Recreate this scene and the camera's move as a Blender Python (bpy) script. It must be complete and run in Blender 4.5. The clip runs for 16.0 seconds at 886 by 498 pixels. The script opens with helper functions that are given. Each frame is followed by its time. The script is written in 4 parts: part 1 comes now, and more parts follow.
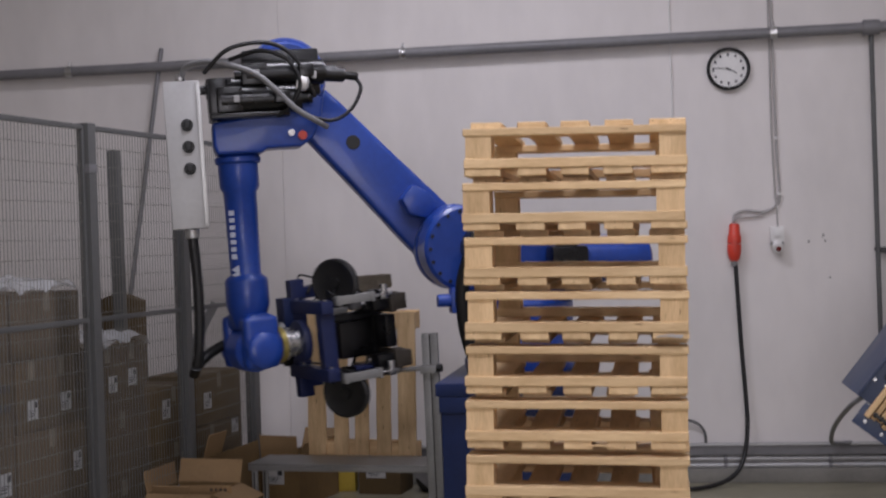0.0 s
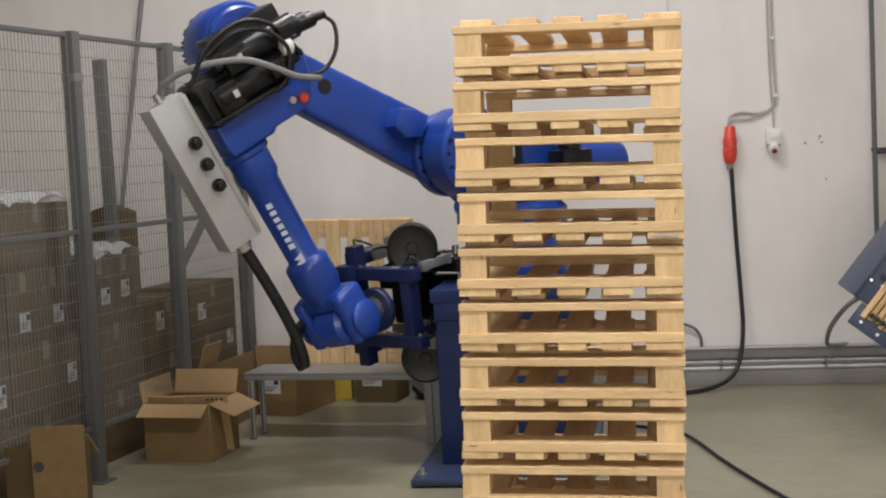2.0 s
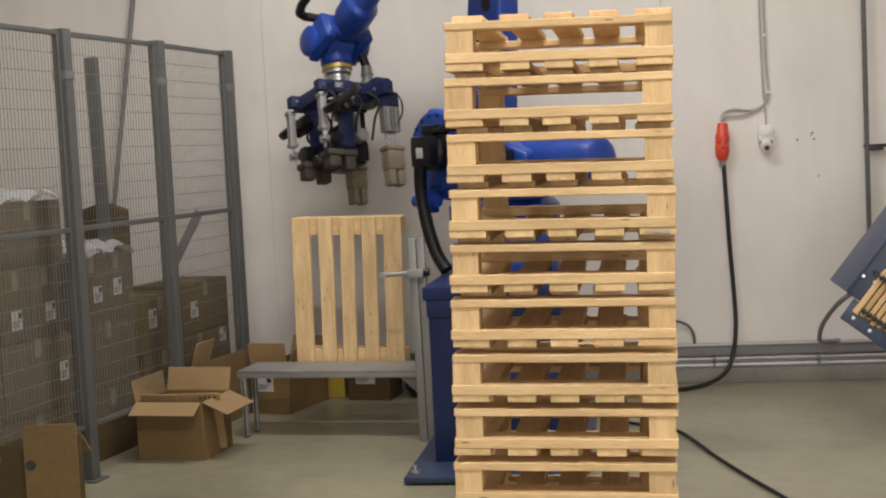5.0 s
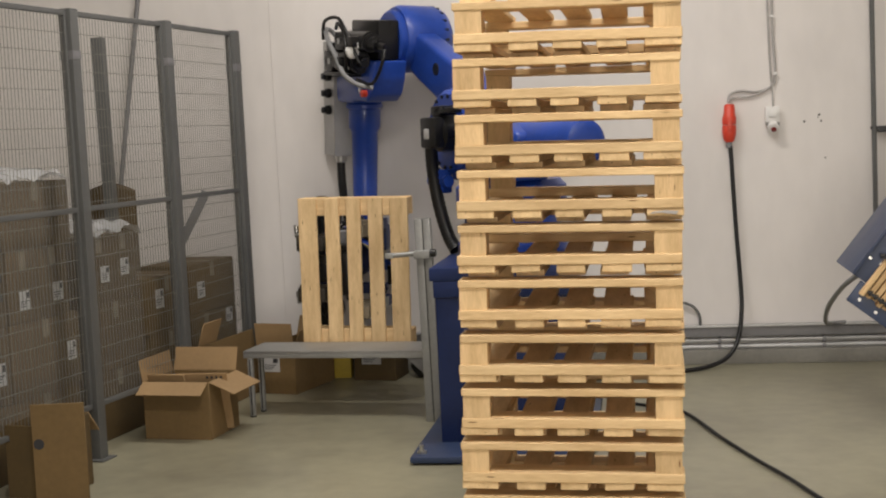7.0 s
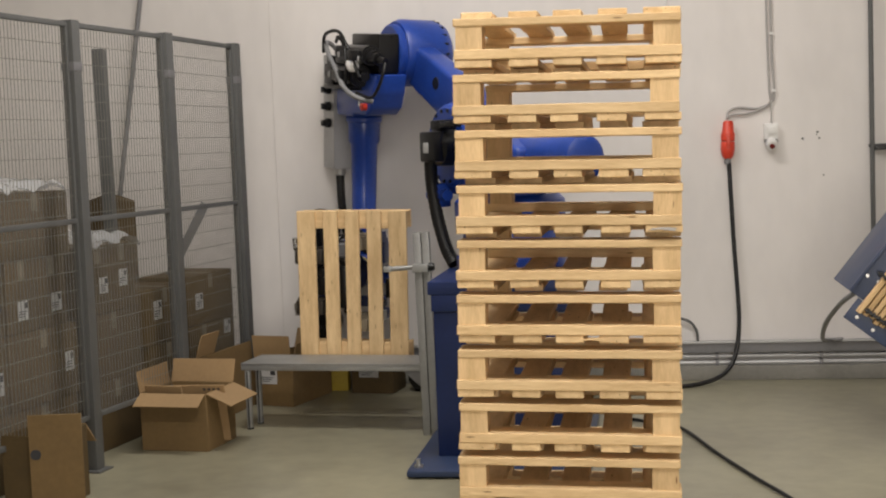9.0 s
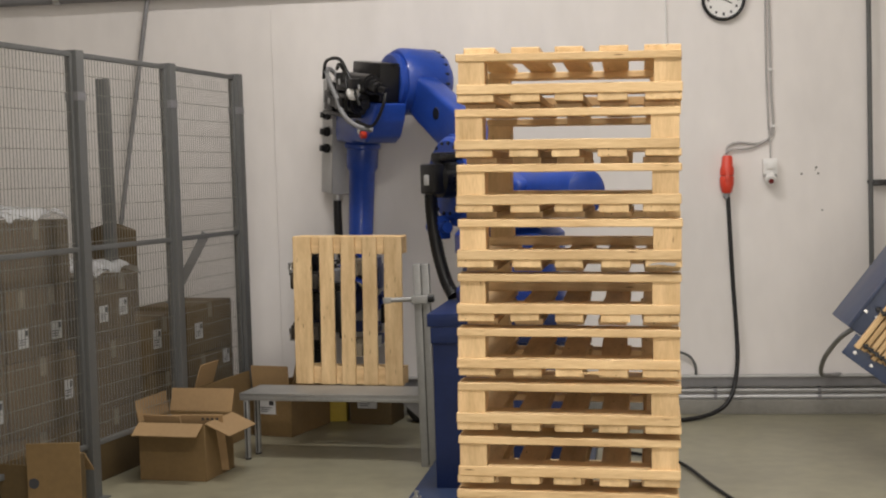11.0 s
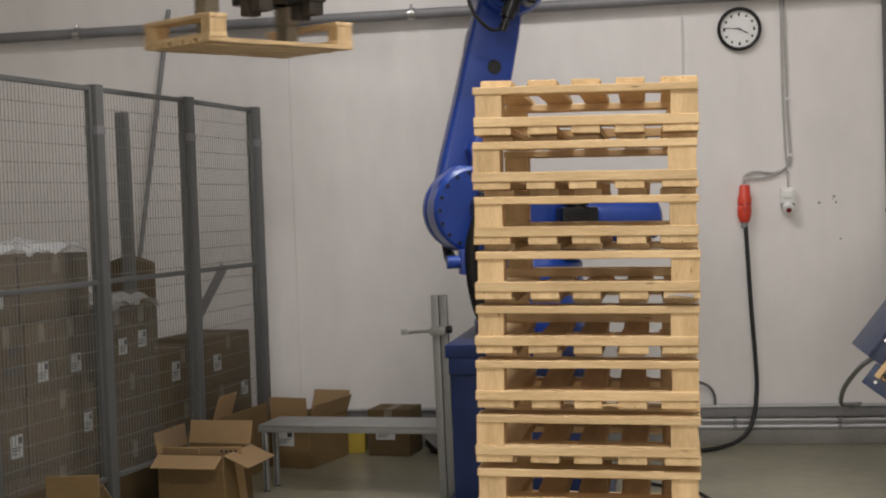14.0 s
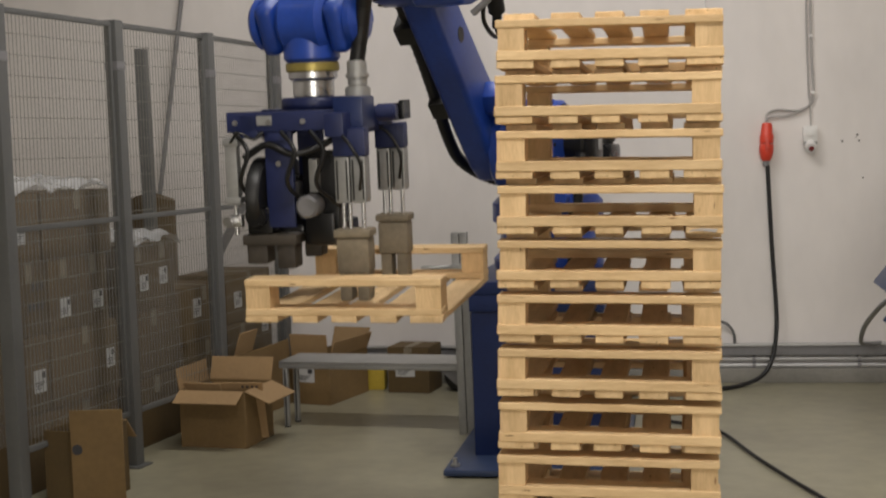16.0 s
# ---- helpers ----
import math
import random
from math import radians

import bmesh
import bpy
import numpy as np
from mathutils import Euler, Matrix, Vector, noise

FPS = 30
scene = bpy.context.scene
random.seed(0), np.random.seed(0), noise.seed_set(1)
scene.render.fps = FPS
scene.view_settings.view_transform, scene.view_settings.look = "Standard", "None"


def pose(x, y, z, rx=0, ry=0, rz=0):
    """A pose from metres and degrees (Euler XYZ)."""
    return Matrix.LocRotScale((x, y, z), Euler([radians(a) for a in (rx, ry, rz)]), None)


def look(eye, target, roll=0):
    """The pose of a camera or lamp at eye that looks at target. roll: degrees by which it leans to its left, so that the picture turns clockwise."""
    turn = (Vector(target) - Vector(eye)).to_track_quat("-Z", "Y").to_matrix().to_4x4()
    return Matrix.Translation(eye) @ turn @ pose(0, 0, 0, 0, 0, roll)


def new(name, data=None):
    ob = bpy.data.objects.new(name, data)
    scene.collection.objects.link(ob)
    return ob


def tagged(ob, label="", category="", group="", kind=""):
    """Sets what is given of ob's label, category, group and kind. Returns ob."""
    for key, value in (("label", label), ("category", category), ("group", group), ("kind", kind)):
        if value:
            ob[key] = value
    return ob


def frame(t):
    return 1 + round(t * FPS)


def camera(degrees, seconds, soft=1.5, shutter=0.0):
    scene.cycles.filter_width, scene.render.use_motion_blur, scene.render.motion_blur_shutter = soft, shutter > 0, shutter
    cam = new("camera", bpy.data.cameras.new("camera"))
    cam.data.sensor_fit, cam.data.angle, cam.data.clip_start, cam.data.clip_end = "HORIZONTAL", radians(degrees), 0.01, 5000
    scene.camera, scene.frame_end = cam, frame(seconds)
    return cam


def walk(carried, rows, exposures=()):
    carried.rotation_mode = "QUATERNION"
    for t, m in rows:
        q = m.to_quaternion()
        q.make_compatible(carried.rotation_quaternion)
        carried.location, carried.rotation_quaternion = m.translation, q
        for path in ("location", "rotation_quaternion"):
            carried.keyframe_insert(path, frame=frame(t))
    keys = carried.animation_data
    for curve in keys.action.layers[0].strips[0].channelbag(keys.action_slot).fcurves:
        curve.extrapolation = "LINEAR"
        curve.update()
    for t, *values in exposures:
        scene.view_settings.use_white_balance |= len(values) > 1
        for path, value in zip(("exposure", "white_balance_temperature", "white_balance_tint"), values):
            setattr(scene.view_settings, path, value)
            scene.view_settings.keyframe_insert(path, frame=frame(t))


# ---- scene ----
cam = camera(36.6, 16.0, 2.1, 0.5)
PATH = [
    (0, (0.513, -3.609, 1.471), (0.204, -1.633, 1.461), -1.9),
    (0.5, (0.517, -3.598, 1.453), (0.202, -1.624, 1.37), -2.4),
    (1, (0.517, -3.567, 1.444), (0.199, -1.597, 1.317), -2.8),
    (1.5, (0.513, -3.554, 1.442), (0.207, -1.582, 1.31), -2.6),
    (2, (0.514, -3.549, 1.443), (0.207, -1.577, 1.301), -2.7),
    (2.5, (0.514, -3.548, 1.44), (0.211, -1.576, 1.295), -2.6),
    (3, (0.517, -3.543, 1.44), (0.216, -1.571, 1.297), -2.7),
    (3.5, (0.518, -3.54, 1.44), (0.217, -1.568, 1.298), -2.7),
    (6, (0.518, -3.551, 1.435), (0.222, -1.579, 1.28), -2.9),
    (6.5, (0.512, -3.553, 1.436), (0.208, -1.584, 1.269), -2.7),
    (7, (0.512, -3.553, 1.435), (0.206, -1.584, 1.263), -2.7),
    (7.5, (0.511, -3.555, 1.437), (0.204, -1.586, 1.268), -2.7),
    (8, (0.51, -3.556, 1.439), (0.203, -1.586, 1.276), -2.3),
    (8.5, (0.509, -3.56, 1.439), (0.204, -1.589, 1.279), -2.1),
    (9, (0.51, -3.563, 1.441), (0.208, -1.592, 1.288), -2.2),
    (9.5, (0.509, -3.566, 1.445), (0.211, -1.593, 1.307), -2.0),
    (10, (0.509, -3.573, 1.448), (0.215, -1.598, 1.334), -1.8),
    (12.5, (0.501, -3.593, 1.454), (0.19, -1.62, 1.353), -1.7),
    (13, (0.505, -3.59, 1.459), (0.191, -1.616, 1.385), -2.0),
    (13.5, (0.506, -3.597, 1.459), (0.192, -1.623, 1.401), -2.1),
    (14, (0.506, -3.594, 1.458), (0.183, -1.621, 1.395), -2.0),
    (14.5, (0.505, -3.595, 1.456), (0.179, -1.623, 1.39), -1.9),
    (15, (0.502, -3.597, 1.454), (0.17, -1.627, 1.372), -2.0),
    (15.5, (0.502, -3.594, 1.448), (0.16, -1.626, 1.346), -2.0),
    (16, (0.495, -3.591, 1.44), (0.143, -1.627, 1.29), -1.9),
]
# the clip's camera settles its brightness and white balance at the start and dims a little near the end
EXPOSURE = [(0, -0.60, 5750, 20), (0.5, -0.4, 5900, 16), (1.0, -0.06, 6100, 10), (2.0, -0.01, 6200, 10), (3.5, -0.01, 6400, 10), (7.0, -0.01, 6600, 10), (10.0, -0.01, 6500, 10),
            (12.5, -0.08, 6350, 10), (13.5, -0.18, 6250, 10), (14.5, -0.38, 6250, 10), (15.5, -0.38, 6350, 10), (16.0, -0.29, 6500, 10)]
walk(cam, [(t, look(e, a, r)) for t, e, a, r in PATH], EXPOSURE)

# ---- world and light ----
world = bpy.data.worlds.new("world")
scene.world = world
world.use_nodes = True
world.node_tree.nodes["Background"].inputs[0].default_value = (0.75, 0.85, 1.0, 1)
world.node_tree.nodes["Background"].inputs[1].default_value = 0.05


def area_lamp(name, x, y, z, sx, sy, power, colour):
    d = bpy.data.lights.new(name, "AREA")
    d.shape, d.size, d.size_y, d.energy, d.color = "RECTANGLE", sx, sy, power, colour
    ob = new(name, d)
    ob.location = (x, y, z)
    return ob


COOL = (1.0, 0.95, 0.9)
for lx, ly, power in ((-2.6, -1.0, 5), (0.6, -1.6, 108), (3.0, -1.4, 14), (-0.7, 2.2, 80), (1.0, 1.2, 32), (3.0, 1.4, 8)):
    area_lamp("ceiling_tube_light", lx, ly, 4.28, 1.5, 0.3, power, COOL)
# fill lamp added behind the camera for frontal light; the wall has no opening
front_fill = area_lamp("front_fill_light", 1.6, -7.9, 1.6, 3.0, 3.0, 205, (1.0, 0.93, 0.84))
front_fill.rotation_euler = (radians(90), 0, 0)


# ---- materials ----
def material(name, base, rough=0.6, metal=0.0, vary=0.12, scale=6.0, fine=60.0, bump=0.05, stretch=(1, 1, 1),
             dark=None, random_tint=0.0, spec=0.5, coat=0.0):
    """A procedural surface: two scales of noise on the colour, fine bump, uneven gloss."""
    m = bpy.data.materials.new(name)
    m.use_nodes = True
    nt = m.node_tree
    n, l = nt.nodes, nt.links
    b = n["Principled BSDF"]
    tc = n.new("ShaderNodeTexCoord")
    mp = n.new("ShaderNodeMapping")
    mp.inputs["Scale"].default_value = stretch
    l.new(tc.outputs["Object"], mp.inputs["Vector"])
    info = n.new("ShaderNodeObjectInfo")
    off = n.new("ShaderNodeVectorMath")
    off.operation = "MULTIPLY_ADD"
    l.new(info.outputs["Random"], off.inputs[0])
    off.inputs[1].default_value = (37.0, 19.0, 53.0)
    l.new(mp.outputs["Vector"], off.inputs[2])
    big = n.new("ShaderNodeTexNoise")
    big.inputs["Scale"].default_value, big.inputs["Detail"].default_value = scale, 5
    small = n.new("ShaderNodeTexNoise")
    small.inputs["Scale"].default_value, small.inputs["Detail"].default_value = fine, 4
    for t in (big, small):
        l.new(off.outputs[0], t.inputs["Vector"])
    mix = n.new("ShaderNodeMix")
    mix.data_type = "RGBA"
    dk = dark if dark else tuple(c * (1 - 2.2 * vary) for c in base)
    lt = tuple(min(1, c * (1 + vary)) for c in base)
    mix.inputs[6].default_value, mix.inputs[7].default_value = (*dk, 1), (*lt, 1)
    add = n.new("ShaderNodeMath")
    add.operation = "MULTIPLY_ADD"
    l.new(small.outputs["Fac"], add.inputs[0])
    add.inputs[1].default_value = 0.45
    l.new(big.outputs["Fac"], add.inputs[2])
    ramp = n.new("ShaderNodeMapRange")
    ramp.inputs[1].default_value, ramp.inputs[2].default_value = 0.45, 0.98
    l.new(add.outputs[0], ramp.inputs[0])
    l.new(ramp.outputs[0], mix.inputs[0])
    out = mix.outputs[2]
    if random_tint:
        hsv = n.new("ShaderNodeHueSaturation")
        rr = n.new("ShaderNodeMapRange")
        rr.inputs[3].default_value, rr.inputs[4].default_value = 1 - random_tint, 1 + random_tint
        l.new(info.outputs["Random"], rr.inputs[0])
        l.new(rr.outputs[0], hsv.inputs["Value"])
        l.new(out, hsv.inputs["Color"])
        out = hsv.outputs[0]
    l.new(out, b.inputs["Base Color"])
    b.inputs["Metallic"].default_value = metal
    b.inputs["Specular IOR Level"].default_value = spec
    b.inputs["Coat Weight"].default_value = coat
    rg = n.new("ShaderNodeMapRange")
    rg.inputs[3].default_value, rg.inputs[4].default_value = max(0.05, rough - 0.1), min(1, rough + 0.1)
    l.new(big.outputs["Fac"], rg.inputs[0])
    l.new(rg.outputs[0], b.inputs["Roughness"])
    bp = n.new("ShaderNodeBump")
    bp.inputs["Strength"].default_value, bp.inputs["Distance"].default_value = bump * 4, 0.004
    l.new(small.outputs["Fac"], bp.inputs["Height"])
    l.new(bp.outputs[0], b.inputs["Normal"])
    return m


def wood(name, stretch, base=(0.78, 0.575, 0.325), dark=(0.58, 0.39, 0.195)):
    """Fresh sawn pine: long grain streaks, a few knots, a tint of its own for every board."""
    m = material(name, base, 0.7, 0, 0.1, 3.2, 26.0, 0.12, stretch, dark, 0.1, 0.3)
    nt = m.node_tree
    n, l = nt.nodes, nt.links
    b = n["Principled BSDF"]
    old = b.inputs["Base Color"].links[0].from_socket
    vec = [x for x in n if x.type == "VECT_MATH"][0].outputs[0]
    mp = n.new("ShaderNodeMapping")
    mp.inputs["Scale"].default_value = (3.4, 3.4, 3.4)
    l.new(vec, mp.inputs["Vector"])
    knot = n.new("ShaderNodeTexVoronoi")
    knot.inputs["Scale"].default_value = 1.6
    l.new(mp.outputs[0], knot.inputs["Vector"])
    r = n.new("ShaderNodeMapRange")
    r.inputs[1].default_value, r.inputs[2].default_value = 0.05, 0.11
    l.new(knot.outputs["Distance"], r.inputs[0])
    mix = n.new("ShaderNodeMix")
    mix.data_type = "RGBA"
    mix.inputs[6].default_value = (0.2, 0.09, 0.035, 1)
    l.new(r.outputs[0], mix.inputs[0])
    l.new(old, mix.inputs[7])
    l.new(mix.outputs[2], b.inputs["Base Color"])
    return m


M = {
    "wood_x": wood("pine_grain_across", (1.2, 9, 9)),
    "wood_y": wood("pine_grain_along", (9, 1.2, 9)),
    "wood_block": wood("pine_block", (7, 7, 1.4), (0.75, 0.535, 0.295), (0.56, 0.375, 0.185)),
    "wall": material("painted_wall", (0.75, 0.715, 0.692), 0.6, 0, 0.05, 1.6, 9.0, 0.03, (1, 1, 0.45)),
    "floor": material("sealed_concrete", (0.31, 0.292, 0.205), 0.34, 0, 0.10, 0.9, 11.0, 0.02, dark=(0.19, 0.175, 0.125)),
    "plinth": material("concrete_plinth", (0.22, 0.212, 0.19), 0.7, 0, 0.12, 3.0, 40.0),
    "ceiling": material("ceiling_panel", (0.6, 0.6, 0.6), 0.8, 0, 0.05),
    "blue": material("robot_blue_enamel", (0.015, 0.058, 0.34), 0.36, 0, 0.14, 3.0, 40.0, 0.015, coat=0.15),
    "blue_dark": material("pedestal_blue_enamel", (0.008, 0.022, 0.10), 0.42, 0, 0.12, 3.0, 40.0, 0.02),
    "blue_grey": material("machine_blue_paint", (0.03, 0.05, 0.115), 0.42, 0, 0.12, 4.0, 40.0, 0.02),
    "navy": material("gripper_navy_paint", (0.012, 0.02, 0.085), 0.45, 0, 0.15, 5.0, 50.0, 0.03),
    "black": material("black_rubber", (0.008, 0.008, 0.0085), 0.45, 0, 0.2, 8.0, 60.0, 0.04),
    "black_metal": material("black_motor_casing", (0.007, 0.007, 0.008), 0.3, 0.1, 0.2, 8.0, 60.0, 0.03),
    "alu": material("brushed_aluminium", (0.56, 0.56, 0.55), 0.42, 0.85, 0.08, 3.0, 70.0, 0.03, (1, 1, 8)),
    "alu_box": material("aluminium_cover", (0.50, 0.50, 0.50), 0.5, 0.45, 0.06, 3.0, 50.0, 0.02),
    # also carries the shade on the work table's rails and legs
    "alu_dull": material("dull_cylinder_aluminium", (0.36, 0.36, 0.35), 0.5, 0.55, 0.1, 4.0, 60.0, 0.03),
    "steel": material("bright_steel", (0.6, 0.6, 0.6), 0.28, 0.95, 0.08, 5.0, 60.0, 0.02),
    "grey_paint": material("grey_fence_paint", (0.11, 0.112, 0.11), 0.5, 0, 0.08, 4.0, 50.0, 0.02),
    "wire": material("zinc_wire", (0.24, 0.235, 0.21), 0.5, 0.5, 0.08),
    "pipe": material("grey_pipe_paint", (0.21, 0.207, 0.215), 0.5, 0.1, 0.1, 3.0, 40.0, 0.02),
    # cardboard in two tones: the shade behind the fence put into the darker one
    "card_shaded": material("shaded_cardboard", (0.108, 0.070, 0.026), 0.85, 0, 0.12, 3.5, 45.0, 0.04, random_tint=0.14),
    "card_lit": material("lit_cardboard", (0.185, 0.117, 0.046), 0.85, 0, 0.12, 3.5, 45.0, 0.04, random_tint=0.08),
    "card_in": material("cardboard_inside", (0.33, 0.215, 0.105), 0.85, 0, 0.08, 3.5, 45.0, 0.04),
    "label": material("paper_label", (0.5, 0.5, 0.5), 0.6, 0, 0.03),
    "ink": material("printed_ink", (0.03, 0.03, 0.035), 0.6, 0, 0.1),
    "red": material("red_plug_plastic", (0.68, 0.06, 0.03), 0.38, 0, 0.08),
    "dark_red": material("dark_red_flap", (0.22, 0.02, 0.02), 0.4, 0, 0.1),
    "white": material("white_plastic", (0.78, 0.77, 0.75), 0.45, 0, 0.04),
    "white_paint": material("white_lettering", (0.62, 0.66, 0.78), 0.5, 0, 0.04),
    "brass": material("yellow_zinc", (0.42, 0.34, 0.10), 0.4, 0.6, 0.12),
    "tan": material("worn_gripper_pad", (0.22, 0.185, 0.13), 0.7, 0, 0.18, 8.0, 60.0, 0.05),
    "tan_dark": material("dark_gripper_pad", (0.055, 0.045, 0.034), 0.6, 0, 0.2, 8.0, 60.0, 0.05),
    "grey_hose": material("grey_conduit", (0.22, 0.22, 0.225), 0.5, 0, 0.1),
    "grey_pale": material("pale_grey_cable", (0.42, 0.40, 0.39), 0.5, 0, 0.06),
    "yellow": material("yellow_carton", (0.5, 0.36, 0.03), 0.6, 0, 0.1),
}
film = bpy.data.materials.new("stretch_film")
film.use_nodes = True
fb = film.node_tree.nodes["Principled BSDF"]
fb.inputs["Base Color"].default_value = (0.8, 0.82, 0.84, 1)
fb.inputs["Roughness"].default_value, fb.inputs["Alpha"].default_value = 0.2, 0.09
# denser copy of the film: the white glare on top put into its opacity
film_top = film.copy()
film_top.name = "stretch_film_glare"
film_top.node_tree.nodes["Principled BSDF"].inputs["Alpha"].default_value = 0.4
M["film"], M["film_top"] = film, film_top


# ---- mesh helpers ----
def box(bm, x0, x1, y0, y1, z0, z1, m=None):
    vs = [bm.verts.new((x, y, z)) for z in (z0, z1) for y in (y0, y1) for x in (x0, x1)]
    fs = [bm.faces.new([vs[i] for i in f]) for f in ((0, 2, 3, 1), (4, 5, 7, 6), (0, 1, 5, 4), (2, 6, 7, 3), (0, 4, 6, 2), (1, 3, 7, 5))]
    if m is not None:
        bmesh.ops.transform(bm, matrix=m, verts=vs)
    return fs


def bevelled(bm, width, segments=2):
    bmesh.ops.bevel(bm, geom=list(bm.edges), offset=width, segments=segments, affect="EDGES", profile=0.6)
    return bm


def rbox(x0, x1, y0, y1, z0, z1, r=0.006, seg=2, m=None):
    bm = bmesh.new()
    box(bm, x0, x1, y0, y1, z0, z1)
    bevelled(bm, r, seg)
    if m is not None:
        bmesh.ops.transform(bm, matrix=m, verts=bm.verts)
    return bm


def join(*bms):
    out = bms[0]
    for b in bms[1:]:
        me = bpy.data.meshes.new("tmp")
        b.to_mesh(me)
        out.from_mesh(me)
        b.free()
        bpy.data.meshes.remove(me)
    return out


def rod(p0, p1, r, seg=16, r2=None, bev=0.0):
    """A capped cylinder or cone from p0 to p1."""
    bm = bmesh.new()
    p0, p1 = Vector(p0), Vector(p1)
    d = p1 - p0
    bmesh.ops.create_cone(bm, cap_ends=True, segments=seg, radius1=r, radius2=r if r2 is None else r2, depth=d.length)
    if bev:
        rim = [e for e in bm.edges if abs(abs(e.verts[0].co.z) - d.length / 2) < 1e-6 and abs(e.verts[0].co.z - e.verts[1].co.z) < 1e-6]
        bmesh.ops.bevel(bm, geom=rim, offset=bev, segments=2, affect="EDGES")
    q = d.to_track_quat("Z", "Y").to_matrix().to_4x4()
    bmesh.ops.transform(bm, matrix=Matrix.Translation((p0 + p1) / 2) @ q, verts=bm.verts)
    return bm


def spline(points, steps=8):
    """Points on a smooth curve through those given."""
    ps = [Vector(p) for p in points]
    ps = [2 * ps[0] - ps[1]] + ps + [2 * ps[-1] - ps[-2]]
    out = []
    for a, b, c, d in zip(ps, ps[1:], ps[2:], ps[3:]):
        for i in range(steps):
            t = i / steps
            out.append(0.5 * (2 * b + (c - a) * t + (2 * a - 5 * b + 4 * c - d) * t * t + (3 * b - a - 3 * c + d) * t ** 3))
    return out + [ps[-2]]


def hose(points, r, steps=8, seg=10, ribs=0.0):
    """A round tube swept along a smooth curve; ribs: depth of its corrugation."""
    bm = bmesh.new()
    ps = spline(points, steps)
    side = Vector((0, 0, 1)).cross(ps[1] - ps[0])
    if side.length < 1e-4:
        side = Vector((1, 0, 0))
    rings = []
    for i, p in enumerate(ps):
        d = (ps[min(i + 1, len(ps) - 1)] - ps[max(i - 1, 0)]).normalized()
        side = (side - d * side.dot(d)).normalized()
        up = d.cross(side)
        rr = r - (ribs if i % 2 else 0)
        rings.append([bm.verts.new(p + rr * (math.cos(a) * side + math.sin(a) * up)) for a in (2 * math.pi * k / seg for k in range(seg))])
    for a, b in zip(rings, rings[1:]):
        for k in range(seg):
            bm.faces.new((a[k], a[(k + 1) % seg], b[(k + 1) % seg], b[k]))
    bm.faces.new(rings[0][::-1])
    bm.faces.new(rings[-1])
    return bm


def prism(outline, d0, d1, bev=0.0, seg=2):
    """An outline in (x, z) drawn out along y from d0 to d1."""
    bm = bmesh.new()
    a = [bm.verts.new((x, d0, z)) for x, z in outline]
    b = [bm.verts.new((x, d1, z)) for x, z in outline]
    bm.faces.new(a)
    bm.faces.new(b[::-1])
    k = len(outline)
    for i in range(k):
        bm.faces.new((a[i], b[i], b[(i + 1) % k], a[(i + 1) % k]))
    bmesh.ops.recalc_face_normals(bm, faces=bm.faces)
    if bev:
        bevelled(bm, bev, seg)
    return bm


def lathe(profile, seg=32, axis="z"):
    """A turned body: profile of (radius, height)."""
    bm = bmesh.new()
    rings = [[bm.verts.new((r * math.cos(2 * math.pi * k / seg), r * math.sin(2 * math.pi * k / seg), h)) for k in range(seg)] for r, h in profile]
    for a, b in zip(rings, rings[1:]):
        for k in range(seg):
            bm.faces.new((a[k], a[(k + 1) % seg], b[(k + 1) % seg], b[k]))
    bm.faces.new(rings[0][::-1])
    bm.faces.new(rings[-1])
    if axis == "y":
        bmesh.ops.transform(bm, matrix=pose(0, 0, 0, -90), verts=bm.verts)
    if axis == "x":
        bmesh.ops.transform(bm, matrix=pose(0, 0, 0, 0, 90), verts=bm.verts)
    return bm


def moved(bm, m):
    bmesh.ops.transform(bm, matrix=m, verts=bm.verts)
    return bm


def mesh_of(name, bm, mat, smooth=40):
    bmesh.ops.recalc_face_normals(bm, faces=bm.faces)
    me = bpy.data.meshes.new(name)
    bm.to_mesh(me)
    bm.free()
    me.materials.append(M[mat])
    if smooth:
        me.set_sharp_from_angle(angle=radians(smooth))
        for p in me.polygons:
            p.use_smooth = True
    return me


def part(name, bm, mat, parent=None, label="", at=None):
    ob = new(name, mesh_of(name, bm, mat))
    ob.parent = parent
    if at is not None:
        ob.matrix_basis = at
    if label:
        ob["label"] = label
    return ob


def piece(name, me, parent, x, y, z):
    """A piece that shares its mesh with others."""
    ob = new(name, me)
    ob.parent, ob.location = parent, (x, y, z)
    return ob


def thing(name, label, category, at=None, group="", kind=""):
    ob = new(name)
    ob.empty_display_size = 0.1
    if at is not None:
        ob.matrix_basis = at
    return tagged(ob, label, category, group, kind)


def structure(name, bm, mat, label=""):
    return tagged(part(name, bm, mat), label, "", "", "structure")


# ---- the hall ----
WALL = 4.5


